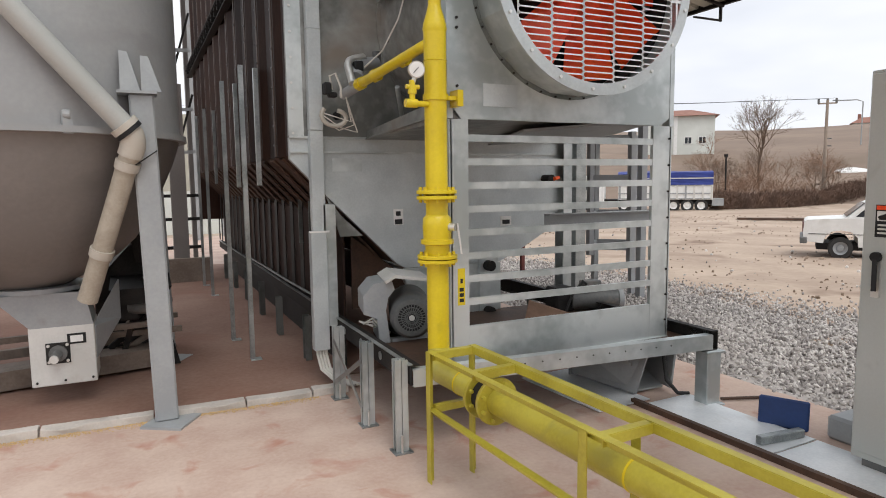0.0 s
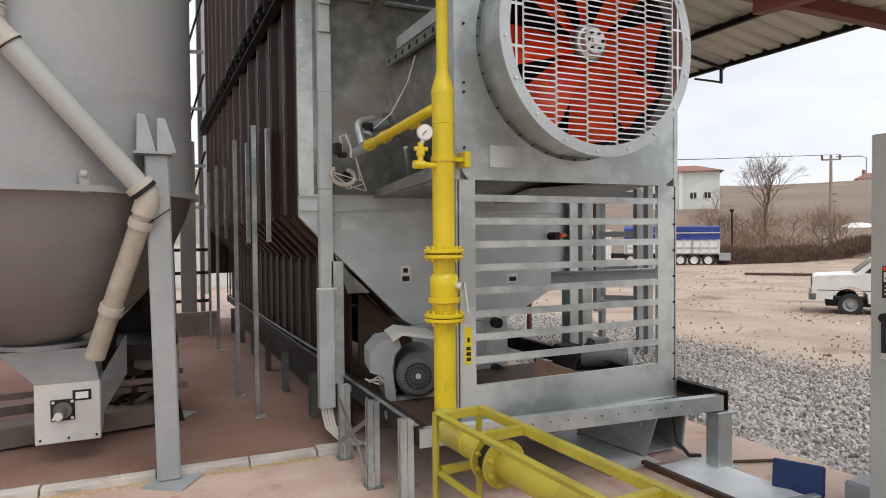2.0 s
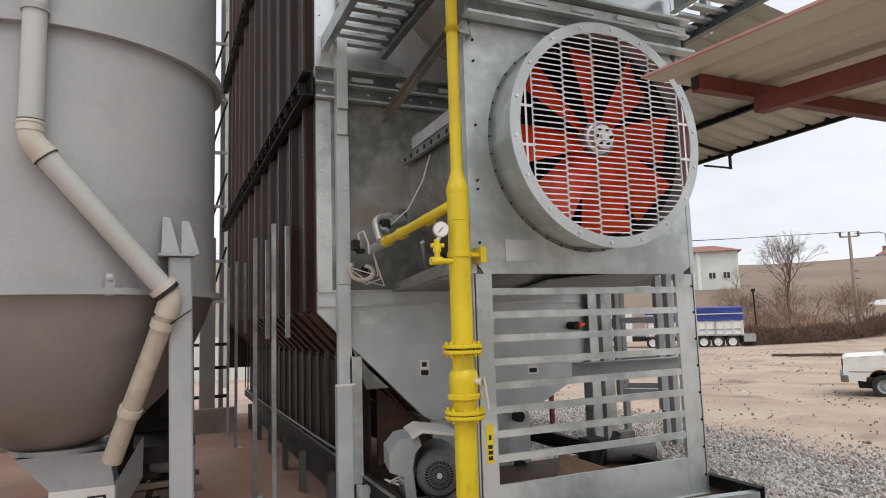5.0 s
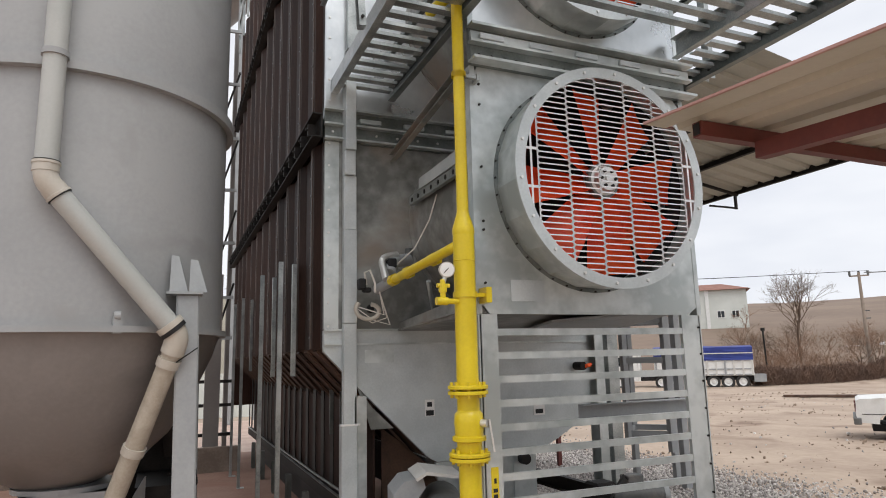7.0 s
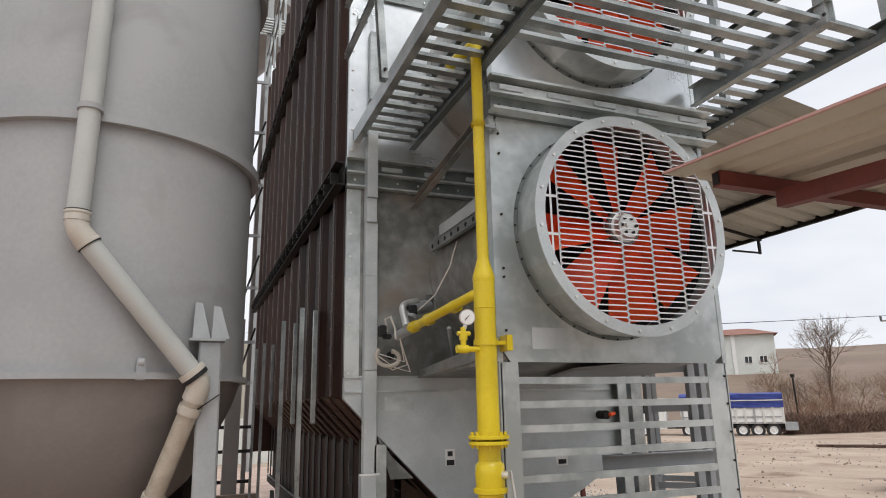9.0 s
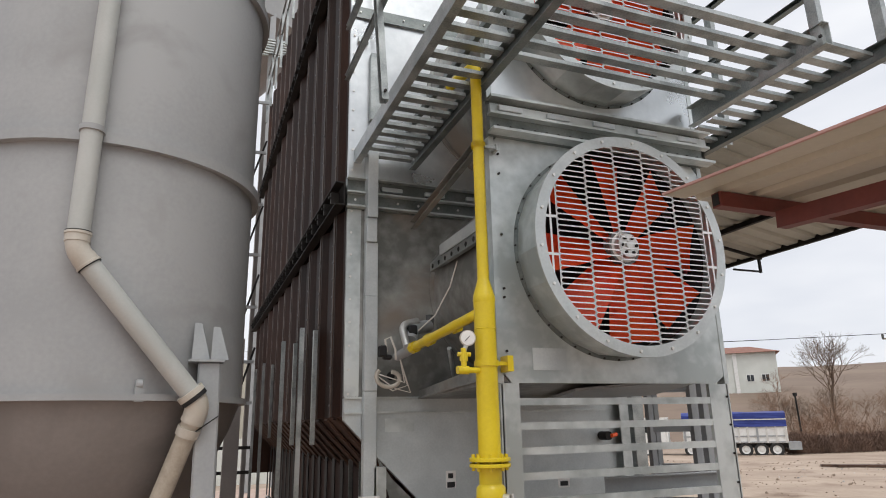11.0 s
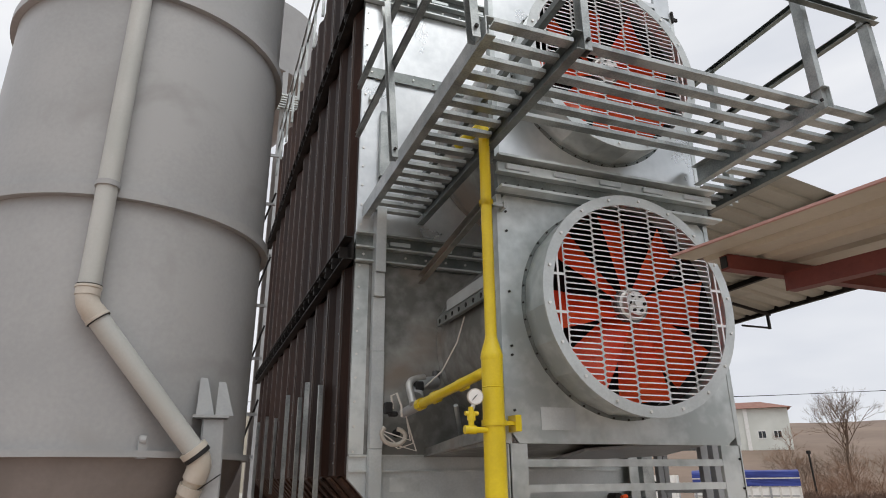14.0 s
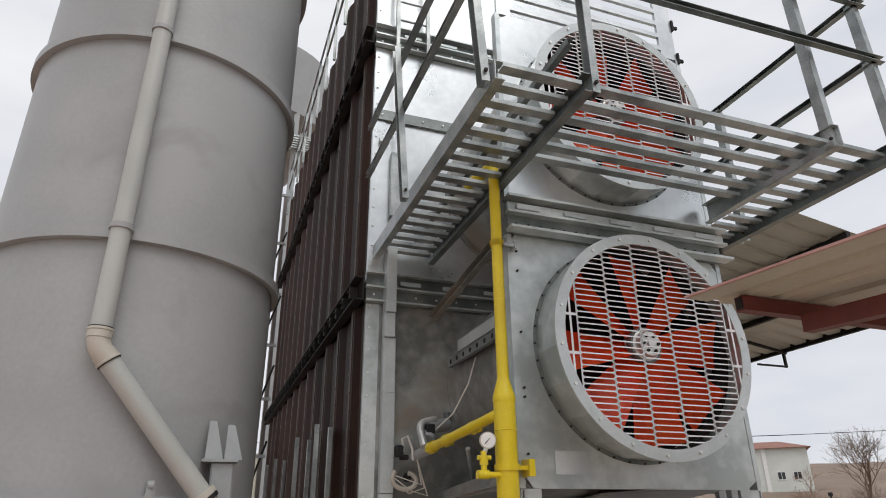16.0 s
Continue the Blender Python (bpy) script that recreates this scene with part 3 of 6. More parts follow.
def dryer():
    s = thing("grain_dryer", "tall galvanised and brown steel grain dryer tower", "grain dryer")
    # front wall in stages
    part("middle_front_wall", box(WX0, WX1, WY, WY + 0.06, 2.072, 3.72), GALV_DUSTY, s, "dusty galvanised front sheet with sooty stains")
    part("lower_front_wall", prism([(WX0, WY, 2.068), (WX1, WY, 2.068), (WX1, WY, 1.27), (3.36, WY, 1.05), (3.1, WY, 0.93), (2.12, WY, 0.93), (2.03, WY, 0.98), (1.38, WY, 1.62), (WX0, WY, 1.89)], (0, 0.06, 0)), GALV_PALE, s, "cleaner galvanised hopper sheet")
    part("upper_front_wall", box(WX0, WX1, WY, WY + 0.06, 4.02, 6.62), GALV_BRIGHT, s, "bright galvanised front sheet")
    part("top_front_wall", box(WX0, WX1, WY, WY + 0.06, 6.92, 8.6), GALV_BRIGHT, s)
    for z0, z1 in ((3.72, 4.02), (6.62, 6.92)):
        # dark band colour paints in the shadow between the lips
        f = part("flange_band", box(WX0 - 0.01, WX1, WY - 0.015, WY + 0.06, z0, z1), GALV_DARK, s)
        for z in (z0 + 0.02, z0 + 0.15, z1 - 0.012):
            part("flange_lip", box(WX0 - 0.02, WX1, WY - 0.075, WY - 0.015, z - 0.008, z + 0.008), GALV, f)
        for k in range(6):
            x = 1.42 + 0.42 * k
            part("lifting_bracket", box(x, x + 0.2, WY - 0.05, WY - 0.016, z0 + 0.19, z0 + 0.23), GALV, f, bevel=0.004)
        part("bolt", bolts([(1.18 + 0.2 * k, WY - 0.016, z0 + 0.09) for k in range(13)], (0, -1, 0)), SILVER, f)
    for z in (1.95, 2.07, 5.72, 5.80):
        part("swage", box(WX0, WX1, WY - 0.022, WY, z - 0.008, z + 0.008), GALV if z < 4 else GALV_BRIGHT, s)
    part("stiffener_band", box(WX0, WX1, WY - 0.03, WY - 0.0225, 5.70, 5.82), GALV_DARK, s, "bolted stiffener angle")
    part("bolt", bolts([(1.2 + 0.22 * k, WY - 0.03, 5.76) for k in range(5)], (0, -1, 0), 0.01), SILVER, s)
    part("corner_strip", box(WX0 - 0.004, WX0 + 0.12, WY - 0.008, WY, 2.08, 3.72), GALV, s)
    part("corner_strip", box(WX0 - 0.004, WX0 + 0.12, WY - 0.008, WY, 4.02, 6.62), GALV_BRIGHT, s)
    for z0, z1 in ((2.1, 3.7), (4.1, 6.6), (6.95, 8.5)):
        part("rivet_row", bolts([(WX0 + 0.03, WY - 0.008, z0 + 0.2 * k) for k in range(int((z1 - z0) / 0.2) + 1)], (0, -1, 0), 0.011), SILVER, s)
    part("name_plate", box(1.47, 1.73, WY - 0.004, WY, 1.79, 1.90), GALV, s, "blank pale sheet patch")
    st = part("sticker", box(2.01, 2.10, WY - 0.005, WY, 1.32, 1.46), WHITE, s, "black and white warning sticker")
    part("sticker_mark", box(2.02, 2.09, WY - 0.008, WY - 0.005, 1.325, 1.37), BLACK, st)
    part("sticker_mark", box(2.03, 2.075, WY - 0.008, WY - 0.005, 1.40, 1.44), BLACK, st)
    st = part("sticker", box(3.10, 3.22, WY - 0.005, WY, 1.27, 1.36), WHITE, s, "small white warning sticker")
    part("sticker_mark", box(3.12, 3.20, WY - 0.008, WY - 0.005, 1.285, 1.325), BLACK, st)
    # brown side wall with folded seams
    for z0, z1 in ((1.92, 3.74), (3.98, 6.66), (6.90, 8.65)):
        part("side_wall", box(WX0, WX0 + 0.05, WY + 0.06, YF, z0, z1), BROWN, s, "brown weathered side sheeting")
        y = WY + 0.30
        while y < YF:
            part("side_rib", prism([(WX0, y - 0.16, z0), (WX0 - 0.045, y - 0.05, z0), (WX0 - 0.045, y + 0.12, z0), (WX0, y + 0.22, z0)], (0, 0, z1 - z0)), BROWN, s)
            part("rib_flange", box(WX0 - 0.052, WX0 - 0.045, y + 0.0, y + 0.055, z0, z1), BROWN_EDGE, s)
            if y < 8.6:
                part("bolt", bolts([(WX0 - 0.05, y + 0.028, z0 + 0.1 + 0.16 * j) for j in range(int((z1 - z0 - 0.1) / 0.16))], (-1, 0, 0), 0.009, 0.012), MOTOR, s)
            y += 0.68
    for z in (3.86, 6.78):
        part("side_flange", channel((WX0 - 0.03, WY - 0.02, z), (WX0 - 0.03, YF, z), 0.09, 0.22, 0.012, side=-1), DARK_STEEL, s, "black flange joint")
        flange_lugs(z, s)
    # sloping hopper side, hangers, and dark sheets added to shade the space below
    part("hopper_slope", prism([(WX0, WY + 0.06, 1.92), (2.05, WY + 0.06, 0.97), (2.08, WY + 0.06, 1.0), (WX0 + 0.05, WY + 0.06, 1.95)], (0, YF - WY - 0.06, 0)), RUST, s, "rusty sloping hopper plate")
    y = WY + 0.25
    while y < YF:
        part("slope_rib", prism([(WX0 + 0.004, y, 1.91), (1.95, y, 1.03), (1.935, y, 1.015), (WX0 - 0.01, y, 1.895)], (0, 0.16, 0)), RUST, s)
        # under-hopper shade is put into the hanger colour
        part("hanger_plate", box(1.47, 1.48, y + 0.05, y + 0.19, 0.58, 1.50), NEAR_BLACK, s)
        if y < 6.6:
            part("hanger_edge", box(1.43, 1.47, y + 0.03, y + 0.042, 1.1, 1.53), GALV_DARK, s)
        y += 0.42
    # both sheets are added to keep the space under the dryer dark
    part("skirt", box(1.56, 1.58, WY + 0.08, YF, 0.45, 1.50), BROWN, s, "dark sheet added to block light under the hopper")
    part("lower_shade_skirt", box(1.62, 1.64, WY + 0.3, YF, 0.015, 0.44), NEAR_BLACK, s, "near-black sheet added as shade under the base")
    part("conduit", sweep([(1.42, WY + 0.1, 0.66), (1.42, 7.0, 0.64), (1.42, 9.5, 0.63)], 0.012, n=8), GALV_DARK, s)
    part("back_wall", box(WX0, WX1, YF, YF + 0.06, 1.0, 8.65), BROWN, s)
    part("far_side_wall", box(WX1 - 0.06, WX1, WY + 0.06, YF, 1.6, 8.65), BROWN, s)
    part("roof_sheet", box(WX0, WX1, WY, YF, 8.65, 8.70), BROWN, s)
    # front legs and trough under the hopper
    for x in (1.46, 3.87):
        part("front_leg", channel((x, WY - 0.02, 0.5), (x, WY - 0.02, 1.52 if x < 2 else 4.1), 0.10, 0.14, 0.008, up=(0, 1, 0)), GALV, s, "galvanised corner leg")
    part("hopper_web", prism([(1.40, WY - 0.01, 1.60), (1.53, WY - 0.01, 1.42), (1.72, WY - 0.01, 1.24), (1.52, WY - 0.01, 1.24)], (0, 0.008, 0)), GALV_DUSTY, s)
    part("auger_trough", prism([(2.12, 5.36, 0.93), (3.1, 5.36, 0.93), (3.1, 5.36, 0.36), (2.4, 5.36, 0.36)], (0, 7, 0)), GALV_DUSTY, s)
    part("trough_front", prism([(2.1, WY, 0.925), (3.1, WY, 0.925), (3.1, WY, 0.30), (2.2, WY, 0.30)], (0, 0.03, 0)), GALV, s)
    for z in (0.90, 0.46):
        part("shaft_bearing", rod((2.95, WY, z), (2.95, WY - 0.09, z), 0.05), DARK_STEEL, s, smooth=True)
    part("bearing_plate", box(2.86, 3.06, WY - 0.015, WY, 0.36, 1.0), GALV, s)
    v = part("red_handle", rod((3.62, WY - 0.14, 1.71), (3.70, WY - 0.1, 1.72), 0.018), RED_FAN, s, "small red valve handle", smooth=True)
    part("valve_body", rod((3.60, WY, 1.71), (3.60, WY - 0.13, 1.71), 0.04), DARK_STEEL, s, smooth=True)
    part("rust_brace", prism([(1.7, 5.6, 1.22), (1.7, 5.6, 0.55), (2.6, 5.6, 0.55), (2.3, 5.6, 0.75)], (0, 0.02, 0)), RUST, s)
    # burner ducts that lead from wall to fans
    for cz in (3.03, 5.0):
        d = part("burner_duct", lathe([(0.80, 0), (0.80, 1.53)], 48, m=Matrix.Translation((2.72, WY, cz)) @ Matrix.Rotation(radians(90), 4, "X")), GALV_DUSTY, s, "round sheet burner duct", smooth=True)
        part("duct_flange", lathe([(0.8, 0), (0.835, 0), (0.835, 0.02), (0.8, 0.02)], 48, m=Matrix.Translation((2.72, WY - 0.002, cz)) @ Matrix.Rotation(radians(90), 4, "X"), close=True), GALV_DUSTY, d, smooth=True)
    t = part("duct_tray", prism([(1.86, 3.9, 3.17), (1.86, 3.9, 3.24), (2.02, 3.9, 3.42), (2.05, 3.9, 3.40), (1.90, 3.9, 3.22), (1.90, 3.9, 3.17)], (0, 1.32, 0)), GALV_RAIL, s, "grey perforated cable tray")
    part("tray_cover", box(1.848, 1.856, 3.95, 4.95, 3.25, 3.345), GALV_PALE, t, "pale folded tray cover", bevel=0.002)
    part("tray_slots", bolts([(1.86, 4.1 + 0.15 * k, 3.205) for k in range(8)], (-1, 0, 0), 0.022, 0.003), BLACK, t)
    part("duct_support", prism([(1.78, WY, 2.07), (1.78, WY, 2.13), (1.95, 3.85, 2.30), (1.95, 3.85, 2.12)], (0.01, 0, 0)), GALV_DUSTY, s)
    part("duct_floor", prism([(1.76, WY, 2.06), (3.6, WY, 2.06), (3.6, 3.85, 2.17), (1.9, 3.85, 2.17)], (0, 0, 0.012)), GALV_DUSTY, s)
    # side walkway rail along the top
    for k in range(10):
        y = 6.2 + 0.8 * k
        part("guard_post", box(1.02, 1.06, y, y + 0.04, 8.4, 9.6), GALV_RAIL, s)
    for z in (9.1, 9.58):
        part("guard_rail", box(1.02, 1.05, 6.2, YF, z, z + 0.04), GALV_RAIL, s)
    return s


def flange_lugs(z, s):
    y = WY + 0.15
    while y < YF:
        bm = box(WX0 - 0.125, WX0 - 0.05, y, y + 0.04, z - 0.05, z + 0.06)
        rod((WX0 - 0.145, y + 0.02, z + 0.01), (WX0 - 0.1, y + 0.02, z + 0.01), 0.014, bm, 6)
        part("flange_lug", bm, DARK_STEEL, s)
        y += 0.335


dryer()


def cable_tray():
    s = thing("cable_trunking", "galvanised cable trunking down the dryer front", "cable trunking")
    for z0, z1, o in ((0.30, 1.30, 0.012), (1.30, 2.12, 0.0), (2.12, 2.92, 0.006), (2.92, 3.40, 0.0), (3.40, 3.62, 0.03), (3.62, 4.26, 0.055)):
        part("trunking_cover", box(1.268 - (0.02 if z1 < 1.5 else 0), 1.378 - (0.016 if z0 > 3.3 else 0), WY - 0.09 - o, WY - 0.012, z0 + 0.002, z1), GALV_PALE, s, bevel=0.004)
    part("upper_cover", box(1.30, 1.42, WY - 0.08, WY - 0.012, 4.6, 5.3), GALV_RAIL, s)
    part("tie", box(1.235, 1.40, WY - 0.108, WY - 0.10, 1.29, 1.305), WHITE, s)
    for k in range(4):
        x = 1.28 + 0.025 * k
        part("cable", sweep([(x, WY - 0.06, 0.36), (x, WY - 0.06, 0.26), (x + 0.02, WY - 0.09, 0.14), (x + 0.10, WY - 0.2, 0.06), (x + 0.22, WY - 0.3, 0.03)], 0.012, n=8), CABLE, s, "white cable", smooth=True)


cable_tray()


# ---- base beams, legs, pan ----
def base():
    s = thing("dryer_base", "black and galvanised beam base on short legs", "steel base")
    part("side_beam", channel((1.45, 3.64, 0.50), (1.45, YF, 0.50), 0.06, 0.13, 0.01, side=1), DARK_STEEL, s, "black drilled side beam")
    part("beam_edge", bar((1.45, 3.64, 0.567), (1.45, YF, 0.567), 0.03, 0.006), GALV_RAIL, s)
    part("beam_hole", bolts([(1.444, 3.75 + 0.42 * k, 0.50) for k in range(6)], (-1, 0, 0), 0.032, 0.004), GALV_RAIL, s)
    part("side_beam", channel((3.84, 3.40, 0.49), (3.84, YF, 0.49), 0.06, 0.15, 0.01, side=-1), DARK_STEEL, s, "black drilled side beam")
    part("beam_hole", bolts([(3.834, 3.62, 0.51), (3.834, 3.5, 0.535)], (-1, 0, 0), 0.03, 0.004), WHITE, s)
    part("front_channel", channel((1.46, 3.62, 0.485), (3.78, 3.39, 0.485), 0.07, 0.11, 0.008, side=-1), GALV, s, "drilled galvanised front channel")
    part("channel_slots", bolts([(1.7 + 0.13 * k, 3.588 - 0.0991 * (0.13 * k) - 0.002, 0.50) for k in range(14)], (0, -1, 0), 0.006, 0.003), DARK_STEEL, s)
    part("pan", box(1.46, 3.82, 3.64, 5.35, 0.455, 0.465), RUST, s, "rusty brown floor pan")
    leg = part("front_leg", box(3.72, 3.86, 3.38, 3.50, 0.01, 0.42), GALV, s, "stout galvanised leg", bevel=0.006)
    part("foot_plate", box(3.60, 3.88, 3.35, 3.55, 0.0, 0.012), GALV, leg)
    part("top_plate", box(3.70, 3.88, 3.36, 3.52, 0.40, 0.415), GALV, leg)
    for x, y in ((1.31, 6.04), (1.28, 7.2), (1.3, 8.4), (1.3, 9.6), (1.3, 10.8), (1.3, 12.0), (3.84, 6.0), (3.84, 8.5), (3.84, 11)):
        # darker tone carries the shade under the dryer
        part("beam_leg", channel((x + 0.1, y, 0), (x + 0.1, y, 0.44), 0.06, 0.10, 0.008, up=(0, 1, 0)), GALV_DARK, s)
    part("panel_sill", box(1.80, 3.68, 3.74, 3.80, 0.44, 0.47), GALV, s)


base()


def stub(x, y, h):
    s = thing("anchor_stud", "short galvanised double-channel stud on the slab", "steel stud", "studs beside the base")
    for o, d in ((-0.002, -1), (0.002, 1)):
        bm = box(*sorted((x + o, x + o + 0.004 * d)), y - 0.03, y + 0.03, 0, h - 0.006 * (d > 0))
        for side in (-0.03, 0.026):
            box(*sorted((x + o + 0.004 * d, x + o + 0.04 * d)), y + side, y + side + 0.004, 0, h - 0.006 * (d > 0), bm)
            box(*sorted((x + o + 0.036 * d, x + o + 0.04 * d)), *sorted((y + side + 0.002, y + side + 0.002 + (0.014 if side < 0 else -0.014))), 0, h - 0.006 * (d > 0), bm)
        part("stud_channel", bm, GALV, s)
    part("foot_plate", box(x - 0.06, x + 0.06, y - 0.06, y + 0.05, 0, 0.01), GALV_RAIL, s)
    part("stud_bolt", rod((x - 0.01, y - 0.045, 0.0), (x - 0.01, y - 0.045, 0.12), 0.008), SILVER, s)
    return s


for x, y, h in ((1.40, 3.70, 0.60), (1.36, 4.22, 0.60), (1.345, 4.86, 0.58)):
    stub(x, y, h)
br = thing("stud_bracing", "thin galvanised cross straps between two studs", "bracing")
part("strap", bar((1.30, 4.83, 0.48), (1.33, 4.24, 0.10), 0.006, 0.035), GALV_RAIL, br)
part("strap", bar((1.30, 4.83, 0.14), (1.33, 4.24, 0.46), 0.006, 0.035), GALV_RAIL, br)

for x, y, h in ((0.955, 6.28, 2.78), (0.895, 7.17, 2.76), (1.0, 10.2, 2.8), (0.98, 11.3, 2.8)):
    s = thing("wall_upright", "tall galvanised channel upright beside the brown wall", "steel upright", "uprights along the side")
    part("post", channel((x - 0.03, y, 0.01), (x - 0.03, y, h), 0.04, 0.05, 0.005, side=1, up=(0, 1, 0)), GALV_RAIL, s)
    part("post", channel((x + 0.06, y, h - 1.1), (x + 0.06, y, h - 0.02), 0.04, 0.05, 0.005, side=-1, up=(0, 1, 0)), GALV_RAIL, s)
    part("foot", box(x - 0.07, x + 0.03, y - 0.05, y + 0.05, 0.0, 0.02), GALV, s)


# ---- fan panels ----
FX = 2.725
def grille(cz, y):
    """Punched plate: columns of stadium slots with staggered rows, cut to a circle."""
    bm = bmesh.new()
    R, pitch, web, colw = 0.722, 0.0398, 0.009, 0.246
    edges = [-0.615 + colw * k for k in range(6)]

    def half(x):
        return math.sqrt(max(0.0, R * R - x * x))

    for x in edges:
        h = half(x)
        box(FX + x - web / 2, FX + x + web / 2, y, y + 0.003, cz - h, cz + h, bm)
    for k in range(5):
        a, b = edges[k], edges[k + 1]
        z = -R + pitch * (0.5 if k % 2 else 0.0)
        while z < R:
            xs = max(a, -half(z)), min(b, half(z))
            if abs(z) < R and xs[1] - xs[0] > 0.02:
                box(FX + xs[0], FX + xs[1], y, y + 0.003, cz + z - 0.0042, cz + z + 0.0042, bm)
                for e, sgn in ((xs[0], 1), (xs[1], -1)):
                    box(FX + min(e, e + sgn * 0.012), FX + max(e, e + sgn * 0.012), y, y + 0.003, cz + z - 0.010, cz + z + 0.010, bm)
            z += pitch
    for x in (-0.665, 0.665):
        h = half(x)
        box(FX + x - 0.007, FX + x + 0.007, y, y + 0.003, cz - h, cz + h, bm)
    for z in (-0.13, 0.13):
        for sgn in (-1, 1):
            box(*sorted((FX + sgn * 0.615, FX + sgn * half(z))), y + 0.0004, y + 0.0026, cz + z - 0.009, cz + z + 0.009, bm)
    return bm


def fan_unit(cz, z0, z1, x0=1.80, x1=3.68):
    s = thing("fan_unit", "galvanised fan panel with a red axial fan behind a slotted guard", "fan", "dryer fans")
    P, Yr, R = 3.76, 3.455, 0.772
    # sheet with a round hole
    bm = bmesh.new()
    n = 64
    cir, rec = [], []
    for k in range(n):
        a = 2 * math.pi * (k + 0.5) / n
        c, d = math.cos(a), math.sin(a)
        tx = ((x1 - FX) if c > 0 else (FX - x0)) / max(1e-6, abs(c))
        tz = ((z1 - cz) if d > 0 else (cz - z0)) / max(1e-6, abs(d))
        t = min(tx, tz)
        cir.append((FX + c * 0.755, cz + d * 0.755))
        rec.append((FX + c * t, cz + d * t))
    for dy in (0, 0.03):
        a = [bm.verts.new((x, P + dy, z)) for x, z in cir]
        b = [bm.verts.new((x, P + dy, z)) for x, z in rec]
        for k in range(n):
            bm.faces.new((a[k], b[k], b[(k + 1) % n], a[(k + 1) % n]))
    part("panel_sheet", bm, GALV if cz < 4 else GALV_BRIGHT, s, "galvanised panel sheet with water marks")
    for sx in (x0, x1):
        part("panel_edge", box(sx - 0.02, sx + 0.02, P - 0.004, P + 0.07, z0, z1), GALV, s)
    turn = Matrix.Translation((FX, P, cz)) @ Matrix.Rotation(radians(90), 4, "X")
    part("inlet_ring", lathe([(0.758, -0.002), (R, P - Yr), (0.755, P - Yr), (0.745, -0.1)], 20, m=turn @ Matrix.Rotation(0.1, 4, "Z")), GALV, s, "faceted sheet inlet ring")
    part("ring_seam", lathe([(0.75, 0.0), (0.783, 0.0), (0.783, 0.004), (0.75, 0.004)], 40, m=turn, close=True), GALV_DARK, s)
    guard = part("guard_rim", lathe([(0.712, P - Yr), (R + 0.016, P - Yr), (R + 0.016, P - Yr + 0.012), (0.712, P - Yr + 0.012)], 72, m=turn, close=True), GALV_PALE, s, "flat bolted guard rim")
    part("guard_grille", grille(cz, Yr - 0.008), PLATE, guard, "slotted steel guard")
    part("rim_bolt", bolts([(FX + 0.752 * math.cos(a), Yr - 0.012, cz + 0.752 * math.sin(a)) for a in (2 * math.pi * (k + 0.3) / 18 for k in range(18))], (0, -1, 0), 0.011, 0.012), SILVER, guard)
    part("ring_bolt", bolts([(FX + 0.774 * math.cos(a), P, cz + 0.774 * math.sin(a)) for a in (2 * math.pi * k / 40 for k in range(40))], (0, -1, 0), 0.007, 0.014), DARK_STEEL, s)
    # fan wheel
    hub = part("hub", lathe([(0.0001, 0.12), (0.03, 0.12), (0.032, 0.10), (0.085, 0.10), (0.095, 0.06), (0.11, 0.05), (0.11, -0.08), (0.0001, -0.08)], 32, m=Matrix.Translation((FX, 3.62, cz)) @ Matrix.Rotation(radians(90), 4, "X")), SILVER, s, "cast aluminium hub", smooth=True)
    part("hub_bolt", bolts([(FX + 0.06 * math.cos(a), 3.52, cz + 0.06 * math.sin(a)) for a in (math.pi / 3 * k for k in range(6))], (0, -1, 0), 0.012, 0.014), DARK_STEEL, hub)
    part("hub_collar", lathe([(0.10, 0.0), (0.128, 0.0), (0.128, 0.05), (0.10, 0.05)], 32, m=Matrix.Translation((FX, 3.62, cz)) @ Matrix.Rotation(radians(90), 4, "X"), close=True), MOTOR, hub, "dark clamp ring of the hub", smooth=True)
    for b in range(8):
        bm = bmesh.new()
        rows = []
        for i in range(7):
            r = 0.10 + 0.57 * i / 6
            w = 0.15 + 0.21 * (i / 6) ** 0.8
            pitch = radians(38 - 16 * i / 6)
            row = []
            for j in range(5):
                u = (j / 4 - 0.5) * w
                row.append(bm.verts.new((u * math.cos(pitch), u * math.sin(pitch) + 0.02 * (1 - (2 * j / 4 - 1) ** 2), r)))
            rows.append(row)
        for a, c in zip(rows, rows[1:]):
            for j in range(4):
                bm.faces.new((a[j], a[j + 1], c[j + 1], c[j]))
        bmesh.ops.solidify(bm, geom=bm.faces[:], thickness=0.008)
        bm.transform(Matrix.Translation((FX, 3.63, cz)) @ Matrix.Rotation(2 * math.pi * (b - 0.12) / 8, 4, "Y"))
        part("blade", bm, RED_FAN, s, "orange-red fan blade", smooth=True)
    # black disc and black shroud colour stand in for darkness inside the duct
    part("shade_backing", lathe([(0.0001, 0), (0.738, 0)], 48, m=Matrix.Translation((FX, 4.38, cz)) @ Matrix.Rotation(radians(90), 4, "X")), BLACK, s)
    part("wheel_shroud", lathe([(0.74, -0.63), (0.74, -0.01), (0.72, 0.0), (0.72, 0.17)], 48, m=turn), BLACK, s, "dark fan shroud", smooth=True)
    if cz < 4:
        part("name_plate", box(2.04, 2.30, P - 0.006, P - 0.002, 2.18, 2.325), GALV_PALE, s, "blank pale sheet plate")
        part("rivet", bolts([(x0 + 0.05, P, z) for z in (2.3, 2.66, 2.72, 3.1, 3.55, 3.70)], (0, -1, 0), 0.009), DARK_STEEL, s)
    return s


fan_unit(3.03, 2.095, 3.83)
fan_unit(5.0, 4.12, 5.92)

